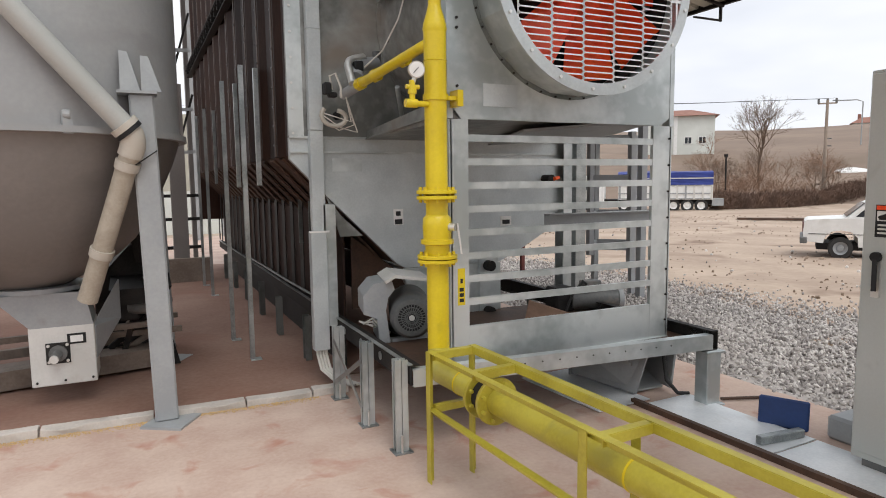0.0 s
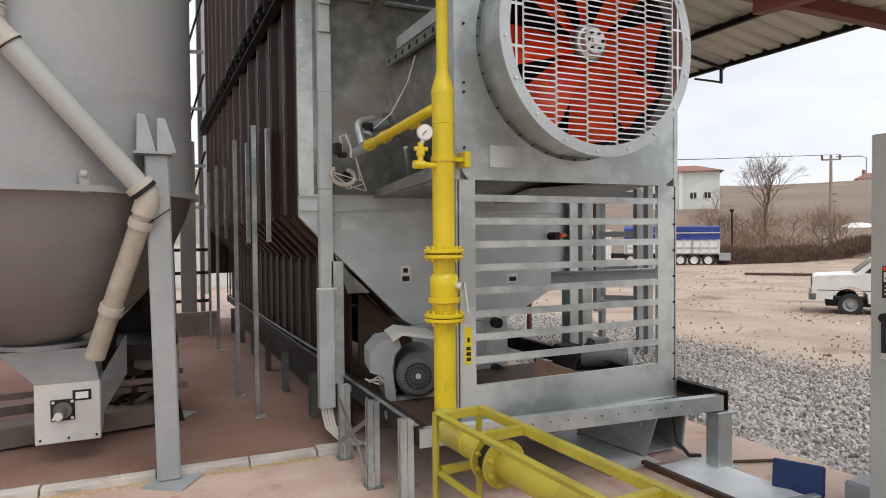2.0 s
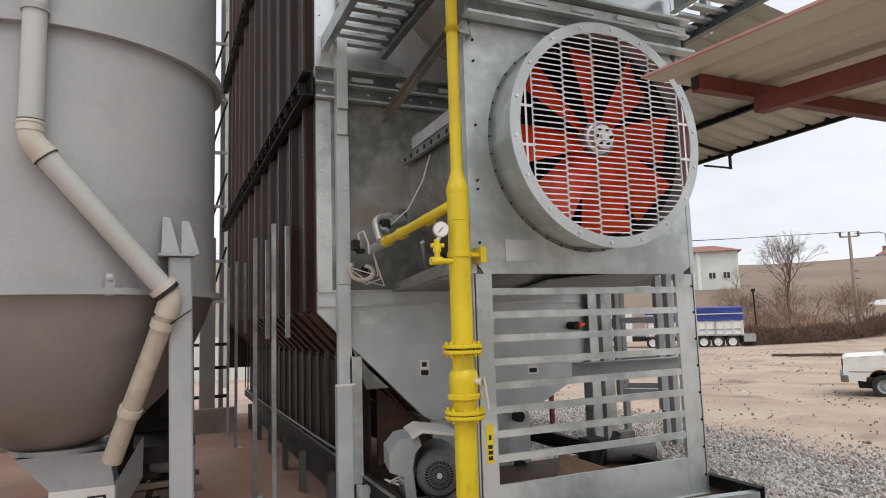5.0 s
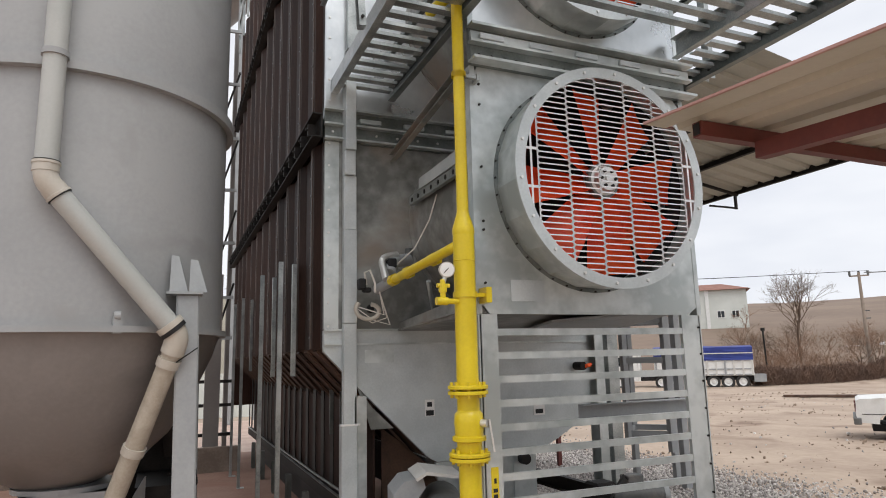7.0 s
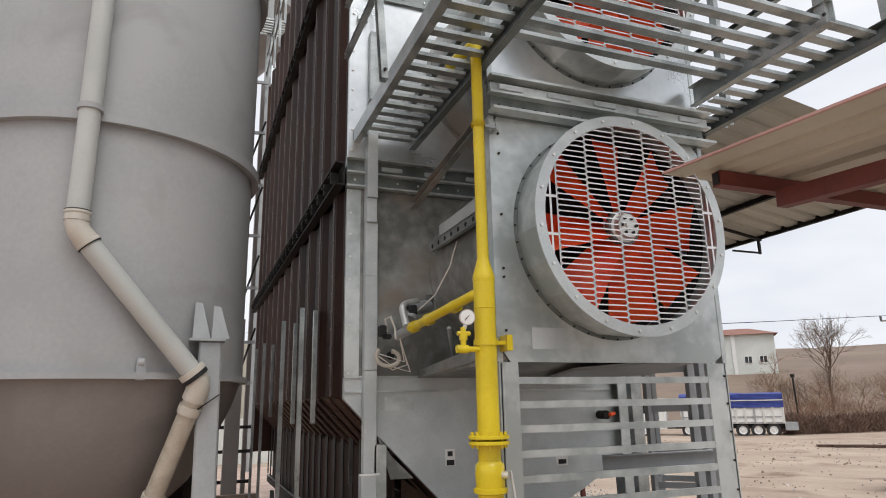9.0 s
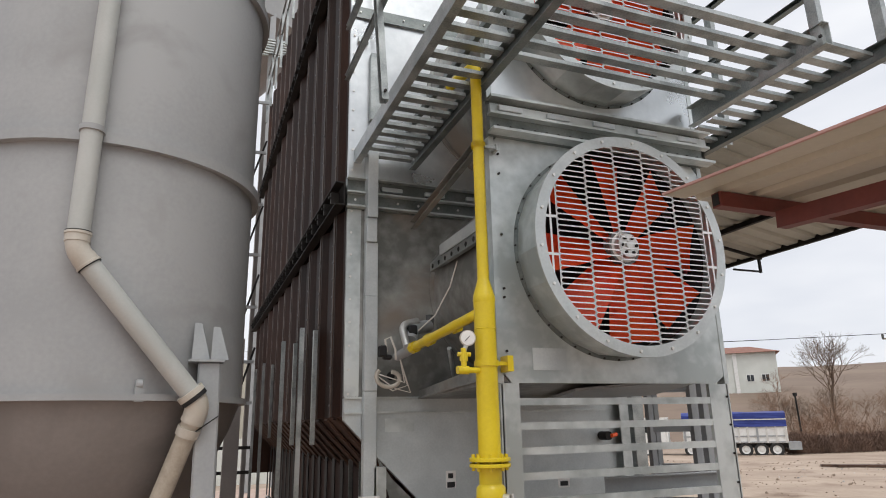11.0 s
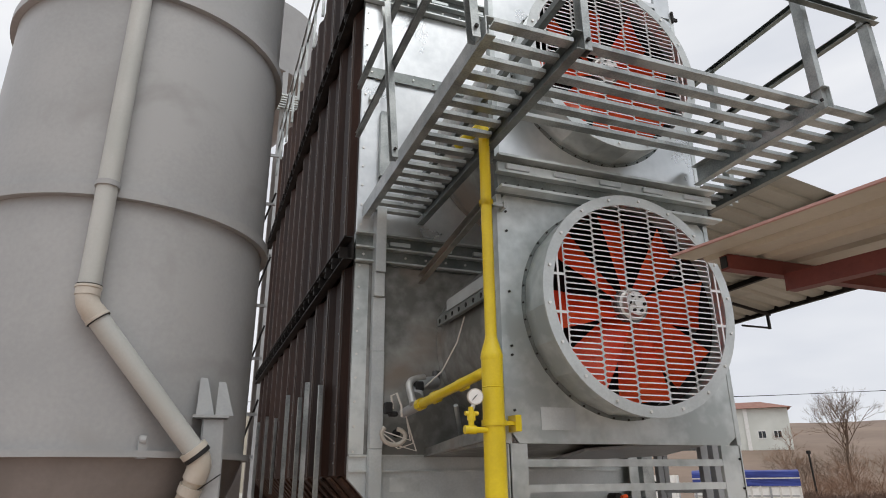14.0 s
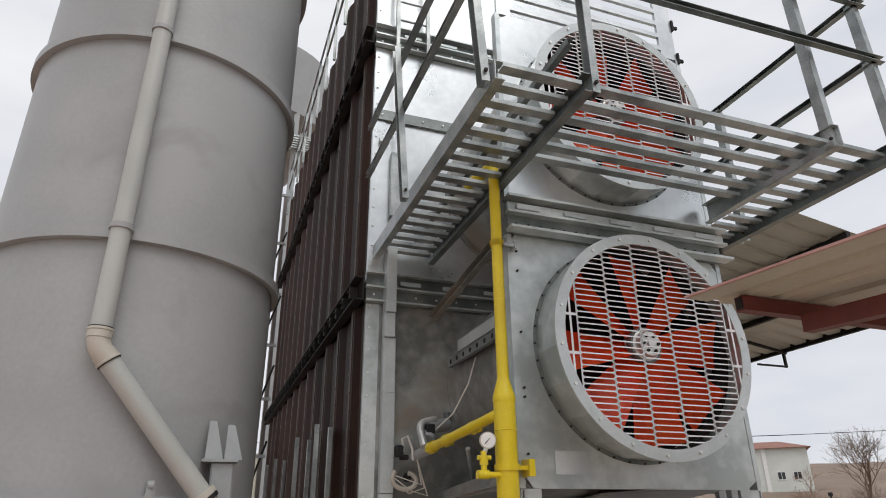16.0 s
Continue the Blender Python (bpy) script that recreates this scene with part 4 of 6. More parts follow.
top = thing("louvre_panel", "galvanised louvred panel above the upper fan", "louvre panel")
part("side_strip", box(1.80, 1.93, 3.76, 3.79, 5.92, 6.7), GALV_BRIGHT, top)
part("side_strip", box(3.505, 3.68, 3.76, 3.79, 5.92, 6.7), GALV_BRIGHT, top)
for k in range(5):
    part("slat", box(1.93, 3.505, 3.76, 3.79, 6.0 + 0.152 * k, 6.05 + 0.152 * k), GALV_BRIGHT, top)
for k in range(3):
    part("edge_clip", box(3.70, 3.74, 3.74, 3.76, 5.5 + 0.4 * k, 5.53 + 0.4 * k, box(3.68, 3.70, 3.74, 3.78, 5.48 + 0.4 * k, 5.6 + 0.4 * k)), DARK_STEEL, top)

low = thing("slatted_panel", "galvanised slatted panel under the lower fan", "slatted panel")
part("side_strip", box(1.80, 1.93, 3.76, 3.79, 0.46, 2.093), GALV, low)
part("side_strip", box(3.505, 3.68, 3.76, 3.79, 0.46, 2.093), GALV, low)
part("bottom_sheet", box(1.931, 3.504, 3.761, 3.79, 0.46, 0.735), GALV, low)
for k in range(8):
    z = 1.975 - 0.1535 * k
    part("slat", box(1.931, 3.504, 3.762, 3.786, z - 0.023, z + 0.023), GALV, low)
part("side_flange", box(1.79, 1.81, 3.76, 3.86, 0.46, 2.09), GALV, low)
part("side_flange", box(3.67, 3.69, 3.76, 3.86, 0.46, 2.09), GALV, low)
part("rivet", bolts([(3.66, 3.76, 0.6 + 0.2 * k) for k in range(8)], (0, -1, 0), 0.008), DARK_STEEL, low)

band = thing("flange_band", "bolted galvanised flange band between the fan panels", "flange band")
# shadow of the upper lips is put into the sheet colour
part("band_sheet", box(1.78, 3.70, 3.72, 3.78, 3.83, 4.12), GALV_DARK, band)
for z, o in ((3.84, 0.10), (3.98, 0.06), (4.10, 0.08)):
    part("band_lip", box(1.76, 3.74, 3.72 - o, 3.72, z - 0.01, z + 0.01), GALV, band)
part("band_rail", box(1.77, 3.73, 3.69, 3.72, 3.99, 4.06), GALV, band)
for k in range(5):
    x = 1.83 + 0.40 * k
    part("bracket", box(x, x + 0.19, 3.66, 3.69, 4.0, 4.045), GALV_BRIGHT, band, bevel=0.005)
part("bolt", bolts([(1.84 + 0.1 * k, 3.72, 3.90) for k in range(19)], (0, -1, 0), 0.01), DARK_STEEL, band)

# open frame behind the slats
rack = thing("panel_frame", "grey steel cross beam and posts behind the slats", "steel frame")
part("cross_beam", channel((3.0, 4.45, 1.36), (4.18, 4.45, 1.36), 0.08, 0.12, 0.008, side=1), GREYPAINT, rack)
part("post", box(3.90, 4.02, 5.2, 5.3, 0.45, 4.0), GALV_RAIL, rack)
part("top_beam", prism([(2.7, 4.3, 2.07), (3.66, 3.85, 2.14), (3.66, 4.6, 2.05), (2.9, 5.2, 2.02)], (0, 0, 0.02)), GREYPAINT, rack)


# ---- gas line ----
def flange(p, axis, r, h, parent, mat, name="flange", nb=8):
    p, axis = Vector(p), Vector(axis).normalized()
    f = part(name, rod(p - axis * h / 2, p + axis * h / 2, r, n=32), mat, parent, smooth=True, bevel=0.003)
    a, b = axis.orthogonal().normalized(), axis.cross(axis.orthogonal().normalized())
    pts = []
    for k in range(nb):
        t = 2 * math.pi * (k + 0.5) / nb
        pts.append(p + (a * math.cos(t) + b * math.sin(t)) * r * 0.80 - axis * (h / 2 + 0.02))
    part("flange_bolt", bolts(pts, axis, 0.011, h + 0.04), mat, f)
    return f


def gas_riser():
    s = thing("gas_riser", "bright yellow gas riser with flanged ball valve", "gas pipe")
    X, Y = 1.672, 3.70
    part("riser", sweep([(X, Y, 0.50), (X, Y, 2.60)], 0.07, n=28), YELLOW, s, smooth=True)
    part("reducer", lathe([(0.07, 2.60), (0.074, 2.62), (0.070, 2.65), (0.043, 2.74), (0.039, 2.76)], 28, m=Matrix.Translation((X, Y, 0))), YELLOW, s, smooth=True)
    part("upper_riser", sweep(bend((X, Y, 2.74), (X, Y, 4.35), (X - 0.06, Y + 0.35, 4.35), 0.05), 0.039, n=20), YELLOW, s, smooth=True)
    part("weld_seam", lathe([(0.07, -0.004), (0.074, 0), (0.07, 0.004)], 28, m=Matrix.Translation((X, Y, 2.43))), YELLOW, s)
    for z in (1.632, 1.598, 1.228, 1.20):
        flange((X, Y, z), (0, 0, 1), 0.127, 0.022, s, YELLOW)
    v = part("valve_body", lathe([(0.075, 1.24), (0.078, 1.30), (0.105, 1.31), (0.105, 1.335), (0.088, 1.34), (0.092, 1.42), (0.088, 1.47), (0.07, 1.49), (0.07, 1.59)], 28, m=Matrix.Translation((X, Y, 0))), YELLOW, s, "yellow ball valve", smooth=True)
    part("valve_stem", rod((X + 0.05, Y - 0.07, 1.415), (X + 0.075, Y - 0.115, 1.415), 0.024), SILVER, v, smooth=True)
    part("valve_lever", bar((X + 0.082, Y - 0.12, 1.44), (X + 0.105, Y - 0.13, 1.25), 0.03, 0.010), SILVER, v, "steel lever")
    tag = part("warning_tag", box(1.775, 1.825, Y - 0.08, Y - 0.076, 0.915, 1.15), YELLOW, s, "yellow tag with black lettering")
    for k in range(3):
        part("tag_bar", box(1.785, 1.815, Y - 0.082, Y - 0.080, 0.935 + 0.034 * k, 0.958 + 0.034 * k), BLACK, tag)
    part("tag_bar", box(1.792, 1.808, Y - 0.082, Y - 0.080, 1.055, 1.085), BLACK, tag)
    for z in (2.21, 3.715):
        w = 1.0 if z < 3 else 0.5
        c = part("clamp", lathe([(0.05, -0.018), (0.079 if z < 3 else 0.05, -0.018), (0.079 if z < 3 else 0.05, 0.018), (0.05, 0.018)], 28, m=Matrix.Translation((X, Y, z)), close=True), YELLOW, s, smooth=True)
        part("clamp_arm", box(X + 0.04, 1.82, Y - 0.03 * w, Y + 0.03 * w, z - 0.012, z + 0.012), YELLOW if z < 3 else GALV_RAIL, c)
        part("clamp_bracket", box(1.80, 1.80 + 0.04 * w, Y - 0.05 * w, Y + 0.06, z - 0.05 * w, z + 0.05 * w), YELLOW if z < 3 else GALV_RAIL, c)
    # branch to the burner
    br = part("burner_branch", sweep(bend((X, Y, 2.56), (X - 0.06, Y + 0.05, 2.52), (1.52, 4.75, 2.42), 0.05), 0.034, n=16), YELLOW, s, smooth=True)
    d = (Vector((1.52, 4.75, 2.42)) - Vector((X, Y, 2.55))).normalized()
    q = d.to_track_quat("Z", "Y").to_matrix().to_4x4()
    for t in (0.35, 0.72, 0.95):
        p = Vector((X, Y, 2.54)).lerp(Vector((1.52, 4.75, 2.42)), t)
        part("union_nut", rod(p - d * 0.03, p + d * 0.03, 0.047, n=8), YELLOW, br)
    # gauge
    g = part("gauge_branch", sweep(bend((X - 0.05, Y - 0.02, 2.165), (1.50, Y - 0.04, 2.165), (1.50, Y - 0.04, 2.30), 0.02), 0.018, n=12), YELLOW, s, smooth=True)
    part("elbow_fitting", rod((1.53, Y - 0.04, 2.165), (1.455, Y - 0.04, 2.165), 0.026, n=10), YELLOW, g, smooth=True)
    part("gauge_valve", rod((1.50, Y - 0.04, 2.22), (1.50, Y - 0.04, 2.27), 0.026, rod((1.46, Y - 0.04, 2.262), (1.545, Y - 0.04, 2.262), 0.014, n=8), n=10), YELLOW, g)
    face = Vector((-0.25, -1, -0.05)).normalized()
    c = Vector((1.525, Y - 0.05, 2.362))
    part("gauge_body", rod(c - face * 0.02, c + face * 0.015, 0.05, n=28), CREAM, g, "round pressure gauge", smooth=True)
    part("gauge_dial", rod(c + face * 0.013, c + face * 0.017, 0.044, n=28), WHITE, g, "white dial")
    part("gauge_needle", bar(c + face * 0.019 + Vector((-0.02, 0, -0.02)), c + face * 0.019 + Vector((0.018, 0, 0.018)), 0.003, 0.004), BLACK, g)
    part("gauge_neck", rod((1.50, Y - 0.04, 2.27), (1.515, Y - 0.045, 2.315), 0.014, n=10), SILVER, g)


gas_riser()


def burner():
    s = thing("gas_burner", "grey gas burner valve train with loose pale cables", "burner")
    part("valve_block", sweep(bend((1.56, 4.9, 2.50), (1.62, 5.0, 2.62), (1.80, 5.12, 2.66), 0.06), 0.055, n=16), GREYPAINT, s, smooth=True)
    part("valve_bend", sweep(bend((1.50, 4.8, 2.44), (1.50, 4.95, 2.64), (1.66, 5.0, 2.68), 0.09), 0.03, n=12), SILVER, s, smooth=True)
    part("actuator", box(1.55, 1.62, 4.88, 4.96, 2.55, 2.63), BLACK, s, bevel=0.01)
    part("end_cap", rod((1.82, 5.14, 2.64), (1.82, 5.14, 2.76), 0.035), MOTOR, s, smooth=True)
    part("pipe_end", rod((1.545, 4.78, 2.43), (1.50, 5.05, 2.39), 0.04), GREYPAINT, s, smooth=True)
    part("igniter", box(1.33, 1.39, 4.98, 5.06, 2.38, 2.47, box(1.37, 1.44, 5.0, 5.06, 2.36, 2.40)), BLACK, s, bevel=0.01)
    part("hose_coil", sweep([(1.45 + 0.15 * math.cos(a) * (1 - a / 14), 5.1, 2.22 + 0.11 * math.sin(a) * (1 - a / 14)) for a in (2.4 + 0.35 * k for k in range(16))], 0.018, n=8), CREAM, s, "cream hose loop", smooth=True)
    part("hole", rod((1.52, 5.319, 2.25), (1.52, 5.312, 2.25), 0.035), BLACK, s)
    for k, (a, b) in enumerate((((1.39, 5.24, 2.26), (1.56, 5.05, 2.18)), ((1.39, 5.24, 2.24), (1.62, 5.08, 2.10)), ((1.39, 5.24, 2.20), (1.60, 5.1, 2.16)))):
        a, b = Vector(a), Vector(b)
        m = (a + b) / 2 - Vector((0, 0, 0.03 * k))
        part("cable", sweep([a, m, b, (1.50, 4.98, 2.36), (1.56, 4.93, 2.50 + 0.03 * k)], 0.005, n=6), CABLE, s, smooth=True)
    part("cable", sweep([(1.40, 5.02, 2.42), (1.38, 5.0, 2.52), (1.42, 4.98, 2.54), (1.46, 4.98, 2.44), (1.47, 5.0, 2.36)], 0.009, n=6), CABLE, s, smooth=True)
    part("cable", sweep([(1.60, 4.95, 2.55), (1.78, 4.9, 2.72), (1.88, 4.8, 2.95), (1.93, 4.75, 3.16)], 0.007, n=6), CABLE, s, smooth=True)
    part("conduit", rod((1.95, 5.2, 2.86), (1.97, 4.6, 3.0), 0.014), DARK_STEEL, s)
    part("drop_rod", rod((1.90, 4.9, 2.45), (2.08, 5.2, 2.12), 0.02), GALV, s)


burner()


# ---- horizontal gas pipe in its yellow frame ----
def pipe_frame():
    turn = Matrix.Translation((1.40, 3.25, 0)) @ Matrix.Rotation(radians(3.2), 4, "Z")
    s = thing("pipe_frame", "lemon-yellow angle-iron frame round the gas pipe", "pipe frame", at=(0, 0, 0))
    s.matrix_world = turn
    L, W, H = -3.2, 0.28, 0.755

    def angle(p, q, parent=s, name="angle_bar", w=0.04):
        p, q = Vector(p), Vector(q)
        bm = bar(p, q, w, 0.006)
        d = (q - p).normalized()
        side = d.cross(Z).normalized() * (w / 2)
        bar(p + side - Z * w / 2, q + side - Z * w / 2, 0.006, w, bm)
        return part(name, bm, YELLOW_GREEN, parent)

    angle((W, 0, H), (W, L, H), name="top_rail")
    angle((0, L, H), (0, 0, H), name="top_rail")
    angle((0, L, 0.43), (0, 0, 0.43), name="lower_rail", w=0.04)
    for y in (-0.02, -0.44, -1.36, -2.3, -3.1):
        angle((0, y, H - 0.003), (W, y, H - 0.003), name="cross_bar")
    part("saddle", bar((0.02, -0.02, 0.43), (W, -0.02, 0.43), 0.04, 0.04), YELLOW_GREEN, s)
    for y in (0.0, -1.27, -2.7):
        for x in (0.0, W):
            bm = box(x - 0.02, x + 0.02, y - 0.003, y + 0.003, 0, H)
            box(x - 0.02, x - 0.014, y - 0.045, y, 0, H, bm)
            part("leg", bm, YELLOW_GREEN, s)
    p = thing("gas_pipe", "yellow horizontal gas pipe with bolted flange joint", "gas pipe")
    b = turn @ Vector((0.165, 0.16, 0.57))
    e = turn @ Vector((0.165, L, 0.57))
    part("pipe_run", sweep(bend((1.672, 3.70, 0.75), (1.672, 3.70, 0.57), b, 0.1) + [e], 0.068, n=28), YELLOW_GREEN, p, smooth=True)
    d = (e - b).normalized()
    for t, m in ((0.47, YELLOW_GREEN), (0.59, YELLOW_GREEN)):
        flange(b + d * t, d, 0.125, 0.022, p, m)
    part("gasket", rod(b + d * 0.48, b + d * 0.58, 0.088, n=28), DARK_STEEL, p, "dark joint gap")
    for t in (0.25, 1.55):
        part("weld_seam", rod(b + d * (t - 0.005), b + d * (t + 0.005), 0.071, n=28), YELLOW, p, smooth=True)


pipe_frame()


# ---- motor with belt guard ----
def belt_motor():
    s = thing("belt_motor", "dusty grey electric motor under a sheet belt guard", "electric motor")
    m = Matrix.Translation((1.86, 4.60, 0.665)) @ Matrix.Rotation(radians(-20), 4, "Z") @ Matrix.Rotation(radians(90), 4, "X")
    part("motor_body", lathe([(0.10, -0.5), (0.17, -0.44), (0.17, 0.02), (0.165, 0.09), (0.14, 0.12), (0.11, 0.125)], 32, m=m), MOTOR, s, smooth=True)
    f = part("fan_cover", lathe([(0.0001, 0.118), (0.112, 0.118)], 32, m=m), BLACK, s, "round black fan cover")
    bm = bmesh.new()
    for k in range(28):
        a = 2 * math.pi * k / 28
        box(0.03, 0.108, -0.003, 0.003, 0.119, 0.124, bm, m @ Matrix.Rotation(a, 4, "Z"))
    for r in (0.05, 0.08, 0.108):
        lathe([(r - 0.003, 0.119), (r + 0.003, 0.119), (r + 0.003, 0.125), (r - 0.003, 0.125)], 28, bm, m, True)
    part("cover_grille", bm, MOTOR, f)
    part("cover_boss", lathe([(0.0001, 0.128), (0.022, 0.128), (0.022, 0.118)], 12, m=m), OFFWHITE, f)
    gm = Matrix.Translation((1.60, 4.60, 0)) @ Matrix.Rotation(radians(-12), 4, "Z")
    bm = prism([(-0.12, 0, 0.70), (-0.12, 0, 0.84), (-0.04, 0, 0.93), (0.10, 0, 0.95), (0.12, 0, 0.88), (0.07, 0, 0.82), (0.05, 0, 0.72), (0.08, 0, 0.47), (0.0, 0, 0.47), (-0.02, 0, 0.66)], (0, 0.40, 0))
    bm.transform(gm)
    part("belt_guard", bm, GREYPAINT, s, "dusty folded sheet belt guard", bevel=0.008)
    bm = prism([(0.04, -0.05, 0.955), (0.12, -0.05, 1.0), (0.40, -0.05, 0.955), (0.39, -0.05, 0.935), (0.12, -0.05, 0.975), (0.05, -0.05, 0.935)], (0, 0.45, 0))
    bm.transform(gm)
    part("guard_roof", bm, OFFWHITE, s, "pale dusty guard roof")
    part("slide_rail", box(1.70, 2.30, 4.60, 4.66, 0.465, 0.49), GREYPAINT, s)
    part("slide_rail", box(1.70, 2.30, 4.95, 5.01, 0.465, 0.49), GREYPAINT, s)
    part("motor_foot", box(1.78, 2.02, 4.66, 5.0, 0.49, 0.53), MOTOR, s)
    for k in range(3):
        part("loose_cable", sweep([(1.52, 4.75 + 0.05 * k, 0.6), (1.56, 4.65, 0.66 - 0.03 * k), (1.66, 4.6 + 0.1 * k, 0.54), (1.72, 4.7, 0.52)], 0.008, n=6), CABLE, s, smooth=True)


belt_motor()


def gear_motor():
    s = thing("gear_motor", "dark grey gear motor lying on the base pan", "electric motor")
    part("motor_body", rod((3.62, 4.9, 0.58), (4.02, 4.72, 0.58), 0.095, n=24), MOTOR, s, smooth=True)
    part("end_cap", rod((4.02, 4.72, 0.58), (4.06, 4.702, 0.58), 0.10, n=24), GREYPAINT, s, smooth=True)
    part("terminal_box", box(3.68, 3.86, 4.75, 4.87, 0.66, 0.76), MOTOR, s, bevel=0.01)
    part("gearbox", box(3.42, 3.64, 4.85, 5.05, 0.47, 0.70), DARK_STEEL, s, bevel=0.02)
    part("motor_cable", sweep([(3.72, 4.78, 0.72), (3.60, 4.7, 0.78), (3.5, 4.72, 0.66), (3.45, 4.75, 0.5)], 0.012, n=6), RUBBER, s, smooth=True)


gear_motor()
t = thing("cardboard_scrap", "torn brown cardboard on the base pan", "cardboard")
part("sheet", prism([(2.9, 4.6, 0.47), (3.5, 4.5, 0.47), (3.05, 4.75, 0.64)], (0.02, 0.03, 0.004)), material("cardboard", (0.20, 0.12, 0.08), (0.26, 0.16, 0.11), 0.9, 0, 6, 40, 0.1), t)


# ---- walkway platform ----
def platform():
    s = thing("walkway", "galvanised walkway with slatted deck and guard rails", "walkway")
    z = 4.165
    for x, y0, y1, mat in ((1.165, 2.55, 5.30, GALV_RAIL), (1.755, 2.48, 5.30, GALV_DARK), (3.645, 2.44, 3.70, GALV_RAIL), (4.17, 2.2, 5.30, GALV_DARK)):
        part("bearer", channel((x, y0, z + (0.085 if x == 3.645 else 0.065)), (x, y1, z + (0.085 if x == 3.645 else 0.065)), 0.06, 0.17 if x == 3.645 else 0.13, 0.007, side=1 if x < 1.5 else -1), mat, s, "galvanised bearer channel")
    k = 0
    y = 2.53
    while y < 5.3:
        if abs(y - 3.72) > 0.07:
            part("deck_slat", channel((1.19, y, z + 0.05), (1.69, y, z + 0.05), 0.028, 0.07, 0.004, side=1, up=(0, 1, 0)), GALV_RAIL, s)
        if y < 3.45:
            part("deck_slat", channel((1.78, y, z + 0.05), (3.58, y, z + 0.05), 0.028, 0.07, 0.004, side=1, up=(0, 1, 0)), GALV_RAIL, s)
        part("deck_slat", channel((3.75 if y > 3.4 else 3.67, y, z + 0.05), (4.11, y, z + 0.05), 0.028, 0.07, 0.004, side=1, up=(0, 1, 0)), GALV_RAIL, s)
        y += 0.158
    posts = [(1.13, 4.10), (1.15, 2.62), (1.795, 2.51), (3.60, 2.51), (4.17, 2.45), (4.17, 3.9), (4.17, 5.2)]
    for x, y in posts:
        side = 1 if x < 3 else -1
        lean = 0.09 if x < 1.2 else 0.0
        part("rail_post", channel((x, y, z), (x - lean, y, z + 1.42), 0.05, 0.075, 0.005, side=side, up=(0, 1, 0)), GALV_RAIL, s, "galvanised rail post")
    for h in (0.84, 1.38):
        part("guard_rail", channel((1.10, 5.28, z + h), (1.12, 2.60, z + h), 0.045, 0.05, 0.005, side=1), GALV_RAIL, s)
        part("guard_rail", channel((4.20, 5.28, z + h), (4.20, 2.40, z + h), 0.045, 0.05, 0.005, side=1), GALV_DARK, s)
        part("guard_rail", channel((1.13, 2.49, z + h), (4.26, 2.42, z + h), 0.045, 0.05, 0.005, side=1), GALV_DARK, s)
    part("brace", channel((1.755, 5.30, 3.62), (1.755, 3.80, 3.79), 0.05, 0.08, 0.006, side=1), GALV_DUSTY, s, "strut between wall and fan panel")
    part("brace", channel((4.17, 5.30, 3.58), (4.17, 4.15, z), 0.05, 0.08, 0.006, side=1), GALV_DUSTY, s)
    part("post_bolt", bolts([(x - 0.03, y - 0.042, z + 0.06) for x, y in posts], (0, -1, 0), 0.012, 0.015), DARK_STEEL, s)
    # inner rail by the wall
    part("inner_rail", channel((1.69, 5.30, 4.62), (1.69, 2.6, 4.62), 0.045, 0.05, 0.005, side=-1), GALV_DARK, s)


platform()

lad = thing("wall_ladder", "galvanised ladder fixed to the dryer front", "ladder")
for x in (1.32, 1.66):
    part("stringer", box(x - 0.02, x + 0.02, WY - 0.16, WY - 0.11, 6.55, 9.2), GALV_RAIL, lad)
for k in range(10):
    part("rung", rod((1.32, WY - 0.135, 6.7 + 0.26 * k), (1.66, WY - 0.135, 6.7 + 0.26 * k), 0.013, n=10), GALV_RAIL, lad)
hang = thing("hanging_cable", "thin dark cable hanging down the dryer front", "cable")
part("cable", sweep([(1.32, WY - 0.1, 6.9), (1.33, WY - 0.12, 6.0), (1.36, WY - 0.1, 5.3)], 0.01, n=6), RUBBER, hang)
part("clip", box(1.18, 1.28, WY - 0.06, WY, 5.42, 5.47), GALV, hang)


# ---- canopy over the control cabinet ----
def ribbed(x0, x1, y0, y1, zf, along_y, pitch, depth, mat, name, parent, label=""):
    """Trapezoid sheeting over a rectangle; zf(x, y) is its height."""
    bm = bmesh.new()
    a0, a1 = (x0, x1) if along_y else (y0, y1)
    cuts, a = [], a0
    while a < a1 - 1e-6:
        for f, d in ((0.0, 0), (0.62, 0), (0.70, 1), (0.92, 1)):
            if a + f * pitch < a1:
                cuts.append((a + f * pitch, d * depth))
        a += pitch
    cuts.append((a1, 0))
    for e, (w0, w1) in enumerate([((y0, y1) if along_y else (x0, x1))]):
        rows = []
        for off in (0.0, 0.004):
            for w in (w0, w1):
                rows.append([bm.verts.new(((c, w, zf(c, w) + d + off) if along_y else (w, c, zf(w, c) + d + off))) for c, d in cuts])
        for k in range(len(cuts) - 1):
            bm.faces.new((rows[0][k], rows[0][k + 1], rows[1][k + 1], rows[1][k]))
            bm.faces.new((rows[2][k], rows[2][k + 1], rows[3][k + 1], rows[3][k]))
    return part(name, bm, mat, parent, label)


